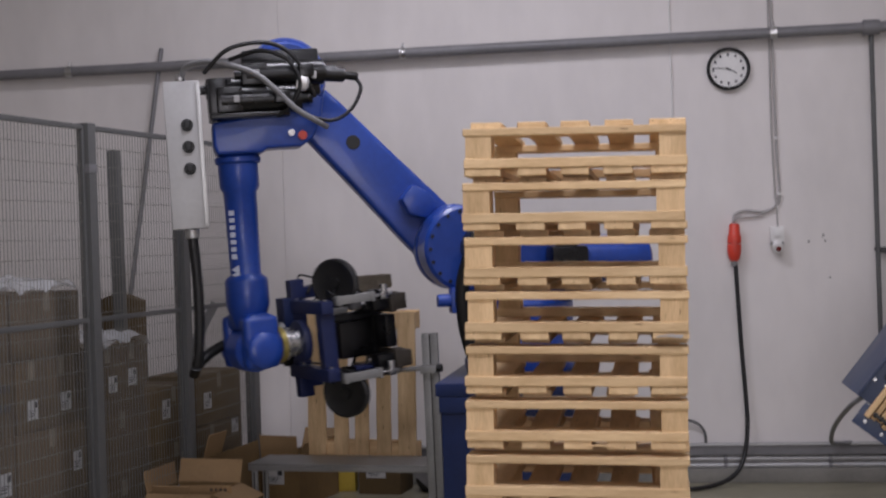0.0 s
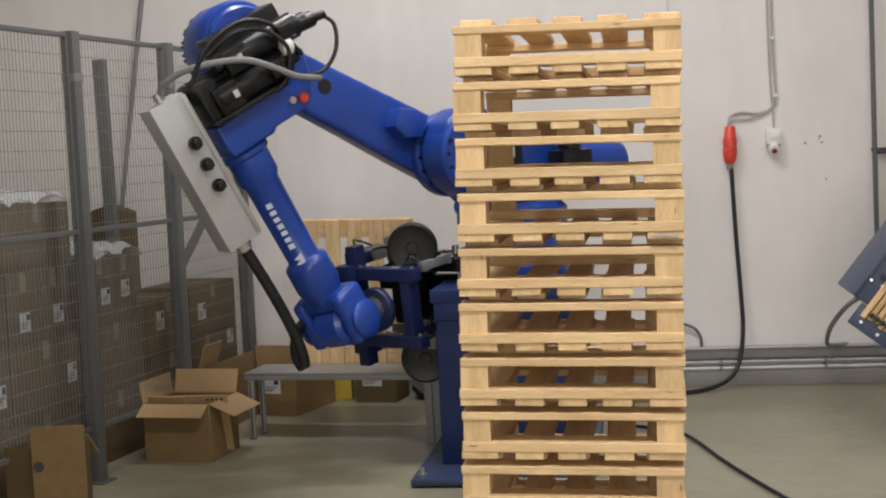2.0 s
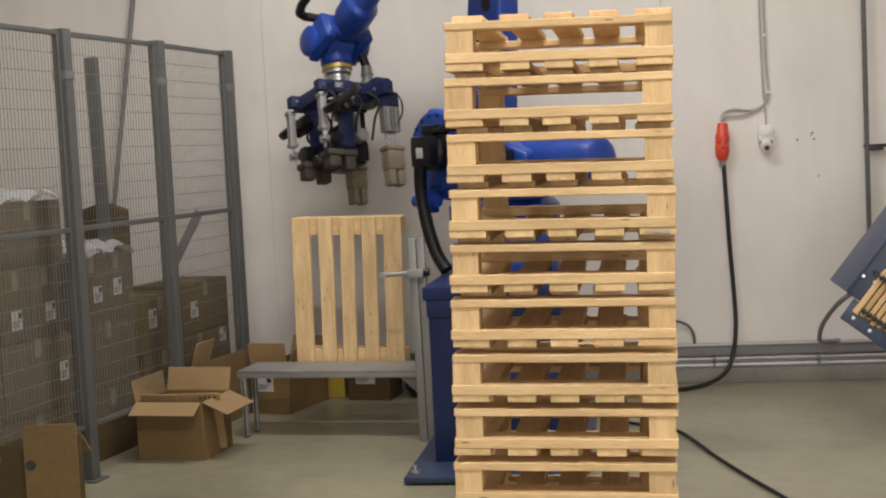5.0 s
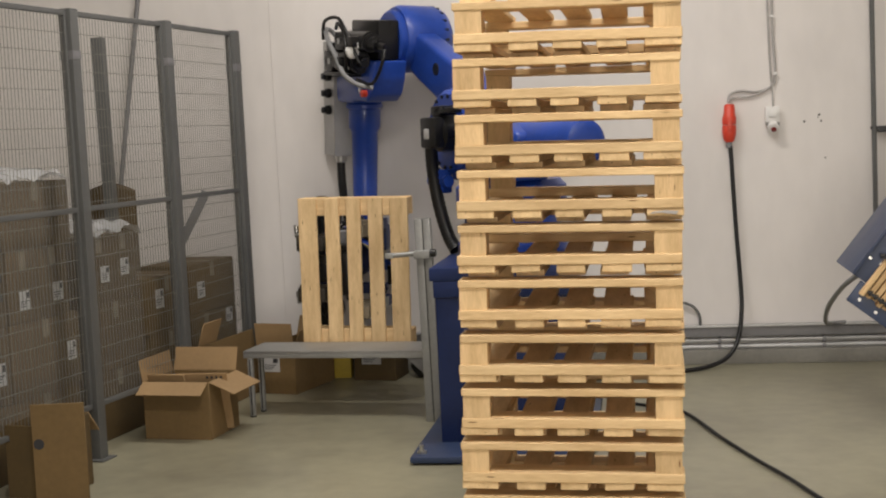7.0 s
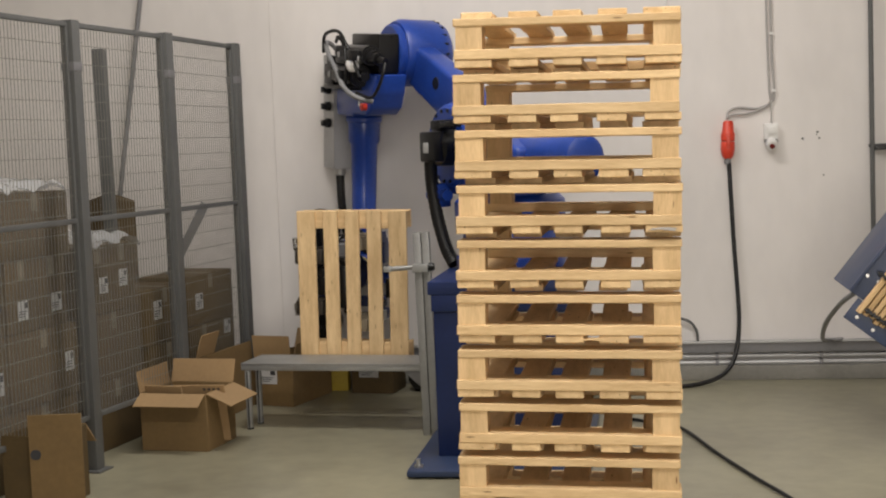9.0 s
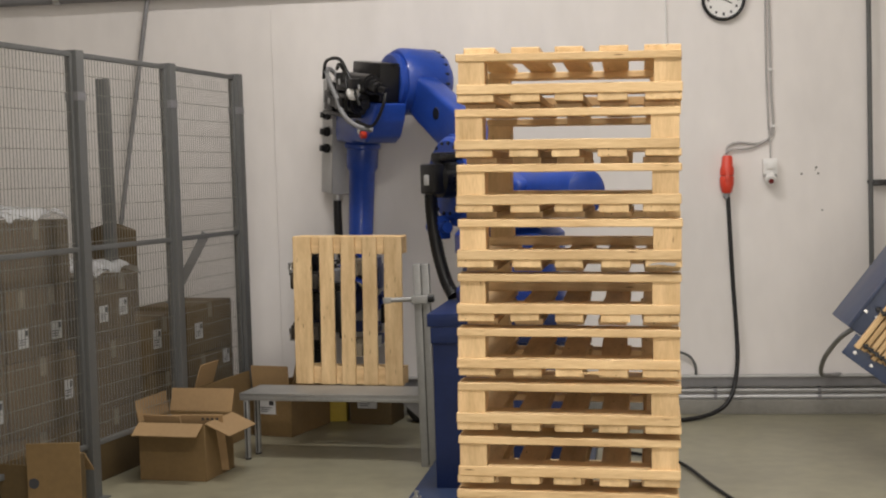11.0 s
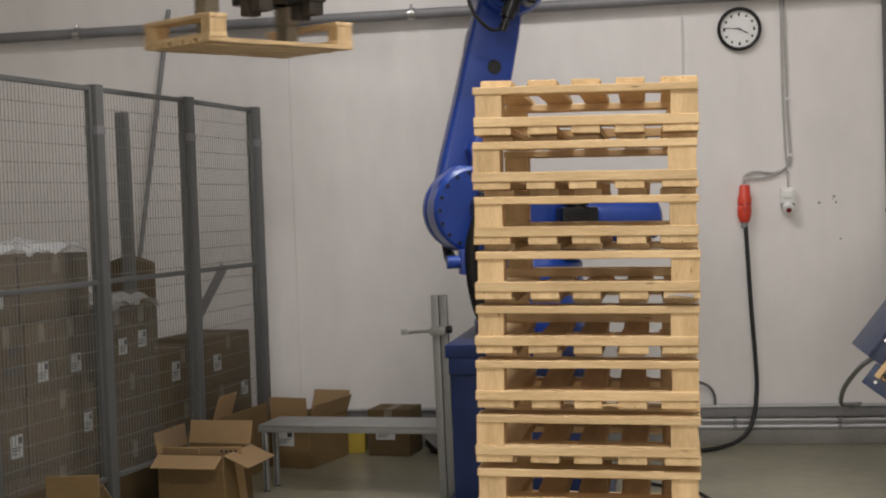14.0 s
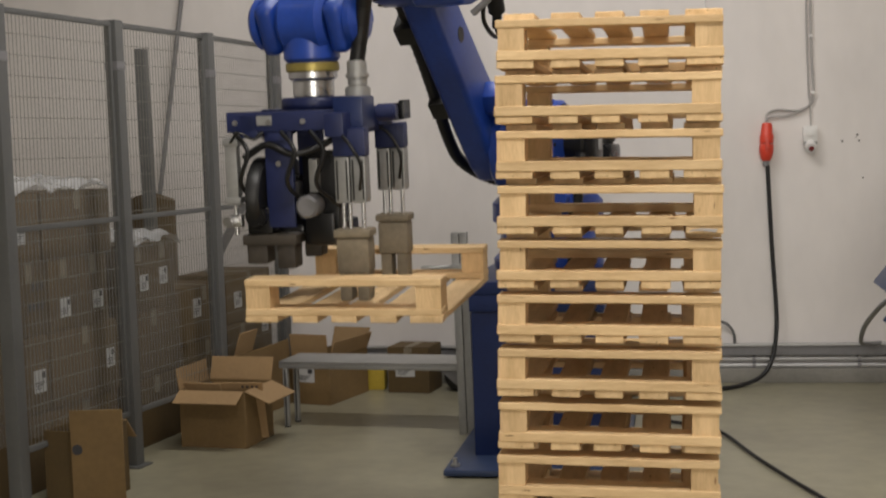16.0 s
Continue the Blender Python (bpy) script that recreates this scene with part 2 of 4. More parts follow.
def hall():
    bm = bmesh.new()
    box(bm, -6, 6, -8, WALL + 0.2, -0.2, 0)
    structure("floor", bm, "floor", "grey-beige sealed concrete floor, worn and dusty")
    bm = bmesh.new()
    seams = [-6, -4.2, -1.75, 0.668, 3.1, 6]
    for a, b in zip(seams, seams[1:]):
        box(bm, a + 0.0015, b - 0.0015, WALL, WALL + 0.2, 0, 4.5)
    box(bm, -6, 6, WALL + 0.006, WALL + 0.19, 0, 4.49)
    structure("wall_north", bm, "wall", "off-white painted panel wall, scuffed near the floor")
    for name, x0, x1, y0, y1 in (("wall_west", -6.2, -6, -8, WALL + 0.2), ("wall_east", 6, 6.2, -8, WALL + 0.2), ("wall_south", -6, 6, -8.2, -8)):
        bm = bmesh.new()
        box(bm, x0, x1, y0, y1, 0, 4.5)
        structure(name, bm, "wall")
    bm = bmesh.new()
    box(bm, -6.2, 6.2, -8.2, WALL + 0.2, 4.5, 4.7)
    structure("ceiling", bm, "ceiling")
    structure("baseboard", rbox(-6, 6, WALL - 0.09, WALL - 0.001, 0, 0.085, 0.008), "plinth", "grey concrete plinth along the wall")
    # trunking and two pipes that run just over the plinth
    t = thing("cable_trunking", "grey metal cable trunking along the foot of the wall", "trunking", pose(0, WALL - 0.001, 0))
    part("channel", rbox(-6, 6, -0.06, 0, 0.16, 0.225, 0.004), "pipe", t)
    part("lip", rbox(-6, 6, -0.075, -0.06, 0.218, 0.232, 0.003), "alu_box", t)
    for z in (0.137, 0.098):
        p = thing("floor_pipe", "thin pale grey pipe along the foot of the wall", "pipe", pose(0, WALL - 0.035, z), "wall pipes")
        part("tube", rod((-6, 0, 0), (6, 0, 0), 0.014), "alu_box", p)
        for x in (0.9, 1.5, 2.6):
            part("clip", rbox(x - 0.01, x + 0.01, -0.018, 0.034, -0.017, 0.017, 0.003), "pipe", p)
    p = thing("wall_pipe", "thick grey painted pipe running high along the wall", "pipe", pose(0, WALL - 0.07, 2.63), "wall pipes")
    part("tube", rod((-6, 0, 0), (6, 0, 0), 0.032, 20), "pipe", p)
    for x in (-3.1, -0.95, 1.25, 3.3):
        part("clamp", join(rod((x - 0.02, 0, 0), (x + 0.02, 0, 0), 0.038, 20), rbox(x - 0.012, x + 0.012, 0, 0.069, -0.012, 0.012, 0.002), rod((x, 0, 0.036), (x, 0, 0.06), 0.009, 8)), "steel", p)
    part("elbow_joint", lathe([(0.02, -0.05), (0.045, -0.045), (0.045, 0.045), (0.02, 0.05)], 20, "x"), "pipe", p, "", pose(1.8, 0, 0))
    p = thing("drop_pipe", "dark grey upright pipe fixed to the wall", "pipe", pose(1.803, WALL - 0.05, 0), "wall pipes")
    part("tube", rod((0, 0, 0.5), (0, 0, 2.6), 0.014, 16), "grey_paint", p)
    part("clamp", join(rbox(-0.02, 0.12, -0.008, 0.008, 1.34, 1.36, 0.003), rbox(0.02, 0.09, -0.02, 0.049, 1.325, 1.345, 0.003)), "black_metal", p)


def clock():
    c = thing("wall_clock", "round white wall clock with a black rim", "clock", pose(0.989, WALL - 0.001, 2.439, 90, 0, 0))
    part("rim", lathe([(0.112, 0.0), (0.126, 0.004), (0.127, 0.03), (0.118, 0.036), (0.108, 0.033), (0.107, 0.012)], 48), "black", c)
    part("dial", rod((0, 0, 0.008), (0, 0, 0.014), 0.109, 48), "white", c)
    for k in range(12):
        a = radians(30 * k)
        s = 0.02 if k % 3 == 0 else 0.014
        me = rbox(-0.006, 0.006, -s / 2, s / 2, 0.0145, 0.016, 0.0008, 1)
        part("hour_mark", moved(me, pose(0.086 * math.sin(a), 0.086 * math.cos(a), 0)), "ink", c)
    for name, ang, ln, w in (("hour_hand", 118, 0.055, 0.006), ("minute_hand", 276, 0.08, 0.004)):
        part(name, moved(rbox(-w / 2, w / 2, -0.015, ln, 0.017, 0.019, 0.0006, 1), pose(0, 0, 0, 0, 0, -ang)), "ink", c)
    part("hub", rod((0, 0, 0.015), (0, 0, 0.022), 0.006, 12), "ink", c)


def wall_fittings():
    # switched socket with its conduit
    s = thing("wall_socket", "small white socket box with a red flap on the wall", "socket", pose(1.238, WALL - 0.001, 1.44))
    part("case", join(rbox(-0.04, 0.04, -0.05, 0, -0.03, 0.06, 0.006), rbox(-0.026, 0.026, -0.062, -0.045, 0.0, 0.045, 0.004)), "white", s)
    part("collar", rbox(-0.038, 0.038, -0.056, 0, -0.05, -0.031, 0.006), "alu_dull", s)
    part("socket_ring", rod((0, -0.03, -0.05), (0, -0.075, -0.072), 0.034, 20, 0.031, 0.004), "white", s)
    part("flap", rod((0.002, -0.0755, -0.072), (0.002, -0.081, -0.075), 0.017, 16, 0.014, 0.002), "dark_red", s, "dark red socket flap")
    part("conduit", rod((0.006, -0.012, 0.055), (0.006, -0.012, 0.2), 0.006, 8), "white", s)
    c = thing("power_cable_drop", "thin white cable clipped down the wall", "cable", pose(0, WALL - 0.012, 0))
    part("cable", hose([(1.236, 0, 3.4), (1.246, 0, 2.64), (1.25, 0, 2.2), (1.253, 0, 1.9), (1.262, 0, 1.68), (1.24, 0, 1.62), (1.16, 0, 1.59), (1.06, 0, 1.60), (1.0, -0.01, 1.58), (0.987, -0.03, 1.535)], 0.007), "grey_pale", c)
    part("second_cable", hose([(1.222, 0, 3.4), (1.228, 0, 2.64), (1.226, 0, 2.1), (1.234, 0, 1.72), (1.242, -0.002, 1.62), (1.244, -0.002, 1.50)], 0.0055), "grey_pale", c)
    part("lower_cable", hose([(1.255, -0.004, 1.68), (1.225, -0.004, 1.61), (1.12, -0.004, 1.565), (1.02, -0.006, 1.56), (0.99, -0.02, 1.535)], 0.006), "grey_pale", c)
    for x, z in ((1.246, 2.64), (1.25, 2.02), (1.26, 1.69)):
        part("clip", rbox(x - 0.012, x + 0.012, -0.012, 0.011, z - 0.008, z + 0.008, 0.002), "white", c)
    c = thing("data_cable", "thin pale cable fixed straight down the wall", "cable", pose(0.655, WALL - 0.006, 0))
    part("cable", rod((0, 0, 1.7), (0, 0, 4.0), 0.005, 8), "white", c)
    # red industrial plug hanging on its cable
    p = thing("power_plug", "red industrial plug coupling hanging from the wall", "plug", pose(0.99, WALL - 0.045, 1.41, 0, 2, 0))
    part("socket_half", lathe([(0.022, 0.115), (0.030, 0.105), (0.034, 0.05), (0.040, 0.04), (0.040, 0.0), (0.034, -0.004)][::-1], 24), "red", p)
    part("plug_half", lathe([(0.036, -0.006), (0.040, -0.012), (0.041, -0.05), (0.034, -0.085), (0.024, -0.105)][::-1], 24), "red", p)
    part("gland", lathe([(0.018, -0.104), (0.019, -0.135), (0.012, -0.14)][::-1], 16), "grey_hose", p)
    part("latch", rbox(-0.012, 0.012, -0.052, -0.036, -0.03, 0.03, 0.004), "red", p)
    c = thing("black_power_cable", "thick black rubber cable hanging down the wall and over the floor", "cable")
    y = WALL - 0.05
    part("cable", hose([(0.993, y, 1.28), (1.0, y, 1.1), (1.012, y, 0.8), (1.028, y - 0.005, 0.5), (1.03, y - 0.03, 0.34), (1.01, y - 0.07, 0.19),
                        (0.965, y - 0.12, 0.09), (0.88, y - 0.18, 0.035), (0.74, y - 0.26, 0.014), (0.5, y - 0.36, 0.014), (0.1, y - 0.5, 0.014)], 0.013), "black", c)
    c = thing("floor_cable", "black cable lying across the floor", "cable")
    part("cable", hose([(0.3, 3.35, 0.012), (0.55, 3.15, 0.012), (0.667, 3.0, 0.012), (0.80, 2.5, 0.012), (0.92, 2.1, 0.012), (1.024, 1.79, 0.012), (1.16, 1.35, 0.012), (1.4, 0.8, 0.012), (2.0, 0.2, 0.012)], 0.0085), "black", c)
    c = thing("cable_stub", "short dark cable bending out of the trunking", "cable", pose(0, WALL - 0.03, 0))
    part("cable", hose([(0.55, 0, 0.36), (0.66, 0, 0.37), (0.745, 0, 0.345), (0.785, 0, 0.29), (0.79, 0, 0.225)], 0.008), "grey_paint", c)
    for x, z, s in ((1.42, 1.405, 0.008), (1.505, 1.44, 0.008), (1.515, 1.405, 0.007), (1.535, 1.19, 0.006), (1.498, 1.425, 0.004)):
        w = tagged(part("wall_chip", moved(lathe([(s, 0), (s * 0.9, 0.002)], 7), pose(x, WALL - 0.0005, z, 90, 0, 0)), "plinth"), "small dark chip in the wall paint", "wall damage", "chips in the wall")


# ---- pallets ----
BOARDS = [(0.0, 0.1), (0.147, 0.225), (0.264, 0.34), (0.384, 0.462), (0.503, 0.6)]


def board_mesh(dx, dy, dz, mat, seed):
    """A sawn board or block: bevelled, with slightly wandering edges and, on some, a waney lower edge."""
    rnd = random.Random(seed * 131 + int(dx * 1000) + int(dy * 7000))
    bm = bmesh.new()
    box(bm, -dx / 2, dx / 2, -dy / 2, dy / 2, -dz / 2, dz / 2)
    ax = 0 if dx >= dy else 1
    if max(dx, dy) > 0.2:
        for k in range(1, 9):
            n = Vector((0, 0, 0))
            n[ax] = 1
            bmesh.ops.bisect_plane(bm, geom=bm.verts[:] + bm.edges[:] + bm.faces[:], plane_co=n * (max(dx, dy) * (k / 9 - 0.5 + rnd.uniform(-0.02, 0.02))), plane_no=n)
        off, wane = rnd.uniform(0, 50), rnd.random() < 0.4
        for v in bm.verts:
            p = v.co[ax] * 7
            v.co.z += 0.0013 * noise.noise((p + off, v.co.z * 90, 0)) * (1 if v.co.z > 0 else -1)
            v.co[1 - ax] += 0.0016 * noise.noise((p * 1.3, off, v.co[1 - ax] * 40))
            if wane and v.co.z < 0 and v.co[1 - ax] < 0:
                v.co.z += 0.005 * max(0.0, noise.noise((p * 0.8 + off, 3, 0)) + 0.15)
    sharp = [e for e in bm.edges if len(e.link_faces) == 2 and e.calc_face_angle(0) > 1.0]
    bmesh.ops.bevel(bm, geom=sharp, offset=0.0022, segments=1, affect="EDGES")
    return mesh_of("board", bm, mat, 30)


MESHES = {}


def pieces(parent, name, x0, x1, y0, y1, z0, z1, mat):
    key = (round(x1 - x0, 3), round(y1 - y0, 3), round(z1 - z0, 3), mat, random.randrange(5))
    if key not in MESHES:
        MESHES[key] = board_mesh(*key)
    ob = piece(name, MESHES[key], parent, (x0 + x1) / 2, (y0 + y1) / 2, (z0 + z1) / 2)
    ob.rotation_euler = (0, 0, radians(random.uniform(-0.35, 0.35) + random.choice((0, 180))))
    return ob


def stack_pallet(at, recess):
    """One pallet of the stack: boards above and below, cross boards and corner blocks between."""
    p = thing("wooden_pallet", "small fresh pine pallet in a tall stack", "pallet", at, "stacked pallets")
    j = random.uniform
    for a, b in BOARDS:
        s = j(-0.004, 0.004)
        pieces(p, "bottom_board", a + s, b + s, 0.004, 0.796, 0.0, 0.0205, "wood_y")
        pieces(p, "deck_board", max(a, 0.015) + s, b + s, recess, 0.8 - recess, 0.1295, 0.1475, "wood_y")
    for y0, y1 in ((0, 0.095), (0.705, 0.8)):
        s = j(-0.002, 0.002)
        pieces(p, "lower_cross_board", s, 0.6 + s, y0, y1, 0.0207, 0.0475, "wood_x")
        pieces(p, "upper_cross_board", -s, 0.6 - s, y0, y1, 0.1085, 0.1293, "wood_x")
        for x0, x1 in ((0.002, 0.077), (0.523, 0.598)):
            e = j(-0.006, 0.006)
            pieces(p, "block", x0 - min(e, 0), x1 - max(e, 0), y0 + 0.004 + abs(e) / 2, y1 - 0.004, 0.0477, 0.1083, "wood_block")
    return p


def stack():
    lean = pose(-0.027, 0, 0.02, 0, 1.2, 0)
    for k in range(12):
        p = stack_pallet(lean @ pose(random.uniform(-0.005, 0.005), random.uniform(-0.006, 0.006), 0.148 * k, 0, 0, random.uniform(-0.6, 0.6)), 0.03 if k == 11 else 0.10)
        if k in (6, 8):
            chip = prism([(0, 0), (0.03, 0.003), (0.07, -0.002), (0.075, 0.007), (0.04, 0.009), (0.01, 0.006)], -0.004, 0.0, 0.001, 1)
            part("splinter", chip, "grey_pale" if k == 8 else "wood_x", p, "torn pale splinter on the board's edge", pose(0.51 if k == 8 else 0.33, 0.001, 0.006))


def held_pallet():
    """The pallet on the table: five boards on one side only, open on the other. Its boards lie at z = 0, its open side at z = 0.13."""
    p = thing("upright_pallet", "fresh pine pallet with five boards on one face", "pallet")
    for a, b in BOARDS:
        pieces(p, "deck_board", a - 0.3, b - 0.3, -0.4, 0.4, 0.0, 0.0205, "wood_y")
    for y0, y1 in ((-0.4, -0.305), (0.305, 0.4)):
        pieces(p, "lower_cross_board", -0.3, 0.3, y0, y1, 0.0207, 0.0415, "wood_x")
        pieces(p, "upper_cross_board", -0.3, 0.3, y0, y1, 0.1085, 0.1293, "wood_x")
        for x0, x1 in ((-0.298, -0.223), (0.223, 0.298)):
            pieces(p, "block", x0, x1, y0 + 0.004, y1 - 0.004, 0.0417, 0.1083, "wood_block")
    return p


# ---- fence ----
FENCE = [(-2.19, 1.41), (-2.055, 2.255), (-1.915, 3.09), (-1.815, 3.93)]


def fence_post(x, y, turn):
    p = thing("fence_post", "grey painted square steel fence post", "post", pose(x, y, 0, 0, 0, turn), "fence posts")
    part("post", rbox(-0.032, 0.032, -0.032, 0.032, 0.008, 2.075, 0.005), "grey_paint", p)
    part("foot_plate", rbox(-0.06, 0.06, -0.06, 0.06, 0, 0.009, 0.003), "grey_paint", p)
    part("sticker", rbox(-0.0335, 0.0335, -0.0335, 0.0335, 1.845, 1.885, 0.001), "pipe", p, "pale worn sticker")
    for z in (1.87, 0.4):
        part("bolt", rod((-0.036, -0.012, z), (-0.028, -0.012, z), 0.009, 8), "steel", p)
    return p


def fence_panel(a, b):
    d = Vector((b[0] - a[0], b[1] - a[1], 0))
    ln = d.length - 0.08
    p = thing("wire_fence", "grey wire mesh safety fence panel with steel rails", "fence", Matrix.Translation((a[0], a[1], 0)) @ pose(0, 0, 0, 0, 0, math.degrees(math.atan2(d.y, d.x))) @ pose(0.04, 0, 0), "fence panels")
    for name, z in (("top_rail", 2.055), ("middle_rail", 1.165), ("bottom_rail", 0.255)):
        part(name, rbox(0, ln, -0.01, 0.01, z - 0.012, z + 0.012, 0.003), "grey_paint", p)
    for x in (0.0, ln):
        part("side_rail", rbox(x - 0.009, x + 0.009, -0.009, 0.009, 0.25, 2.06, 0.002), "grey_paint", p)
    n = int(ln / 0.025)
    up = mesh_of("wire", rbox(-0.0012, 0.0012, -0.0012, 0.0012, 0.26, 2.05, 0.0004, 1), "wire", 0)
    across = mesh_of("wire", rbox(0, ln, 0.0014, 0.004, -0.0014, 0.0014, 0.0004, 1), "wire", 0)
    for i in range(1, n):
        piece("upright_wire", up, p, ln * i / n, 0, 0)
    z = 0.34
    while z < 2.0:
        piece("cross_wire", across, p, 0, 0, z)
        z += 0.0855


def fence():
    for (x, y) in FENCE:
        fence_post(x, y, -9)
    for a, b in zip(FENCE, FENCE[1:]):
        fence_panel(a, b)
    p = thing("spare_post", "grey steel post standing behind the fence", "post", pose(-2.40, 3.45, 0, 0, -0.6, 0))
    part("post", rbox(-0.03, 0.03, -0.03, 0.03, 0, 2.04, 0.004), "grey_paint", p)
    p = thing("leaning_rod", "long thin grey rod leaning against the wall", "rod")
    part("rod", rod((-2.82, 4.36, 0.6), (-2.50, 4.46, 2.75), 0.014, 10), "pipe", p)
    p = thing("diagonal_brace", "flat grey strut standing slanted on a carton behind the fence", "brace")
    part("bar", moved(rbox(-0.025, 0.025, -0.004, 0.004, 0, 0.46, 0.002), pose(-2.15, 3.62, 0.775, 0, 30, 0)), "pipe", p)


# ---- cartons ----
def along_fence(a, behind, z, turn=0):
    """A pose a metres along the fence and so far behind it, facing it."""
    u = Vector((FENCE[3][0] - FENCE[0][0], FENCE[3][1] - FENCE[0][1], 0)).normalized()
    p = Vector((FENCE[0][0], FENCE[0][1], z)) + a * u - behind * Vector((u.y, -u.x, 0))
    return pose(*p, 0, 0, math.degrees(math.atan2(u.y, u.x)) + turn)


def carton(w, d, h, at, label="", open_top=False, labels=(), tape=True, name="cardboard_box", group="cartons", tone="", marks=()):
    c = thing(name, label or "closed brown cardboard carton with a white label", "box", at, group)
    t = 0.006
    # closed cartons default to the tone darkened for shade, open ones to the lit tone
    tone = tone or ("card_lit" if open_top else "card_shaded")
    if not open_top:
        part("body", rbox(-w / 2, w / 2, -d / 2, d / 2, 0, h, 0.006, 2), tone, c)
        part("flap", rbox(-w / 2 + 0.003, -0.002, -d / 2 + 0.003, d / 2 - 0.003, h - 0.001, h + 0.004, 0.001, 1), tone, c)
        part("flap", rbox(0.002, w / 2 - 0.003, -d / 2 + 0.003, d / 2 - 0.003, h - 0.001, h + 0.004, 0.001, 1), tone, c)
        if tape:
            part("tape", join(rbox(-0.025, 0.025, -d / 2 + 0.004, d / 2 - 0.004, h + 0.0042, h + 0.005, 0.0003, 1), rbox(-0.025, 0.025, -d / 2 - 0.001, -d / 2 + 0.0, h - 0.08, h, 0.0003, 1)), "tan", c)
    else:
        for nm, b in (("front", (-w / 2, w / 2, -d / 2, -d / 2 + t)), ("back", (-w / 2, w / 2, d / 2 - t, d / 2)), ("side", (-w / 2, -w / 2 + t, -d / 2 + t, d / 2 - t)), ("side", (w / 2 - t, w / 2, -d / 2 + t, d / 2 - t))):
            part(nm + "_panel", rbox(*b, 0, h, 0.002, 1), tone, c)
        part("bottom_panel", rbox(-w / 2 + t, w / 2 - t, -d / 2 + t, d / 2 - t, 0.002, 0.01, 0.001, 1), "card_in", c)
        for ax, ang in open_top:
            ln, reach = {"f": (w, d * 0.3), "b": (w, min(d / 2, 0.12)), "l": (d, w * 0.3), "r": (d, w * 0.4)}[ax]
            bm = rbox(-ln / 2 + 0.004, ln / 2 - 0.004, 0, reach, -0.003, 0.003, 0.0015, 1)
            m = {"f": pose(0, -d / 2, h, 0, 0, 180), "b": pose(0, d / 2, h), "l": pose(-w / 2, 0, h, 0, 0, 90), "r": pose(w / 2, 0, h, 0, 0, -90)}[ax]
            part("flap", moved(bm, m @ pose(0, 0, 0, ang)), "card_in", c)
    for lx, lz, lw, lh in labels:
        lb = part("label", rbox(lx - lw / 2, lx + lw / 2, -d / 2 - 0.0016, -d / 2 - 0.0002, lz - lh / 2, lz + lh / 2, 0.0004, 1), "label", c, "white printed paper label")
        bm = rbox(lx + lw * 0.12, lx + lw * 0.4, -d / 2 - 0.0026, -d / 2 - 0.0018, lz + lh * 0.1, lz + lh * 0.4, 0.0002, 1)
        part("print_mark", bm, "ink", lb)
        for k in range(3):
            z = lz - lh * (0.05 + 0.13 * k)
            part("print_line", rbox(lx - lw * 0.4, lx + lw * (0.3 - 0.12 * k), -d / 2 - 0.0026, -d / 2 - 0.0018, z - lh * 0.025, z + lh * 0.025, 0.0002, 1), "ink", lb)
    for mx, mz, mw, mh in marks:
        part("marker_stroke", rbox(mx - mw / 2, mx + mw / 2, -d / 2 - 0.0012, -d / 2 - 0.0002, mz - mh / 2, mz + mh / 2, 0.0003, 1), "ink", c)
    return c


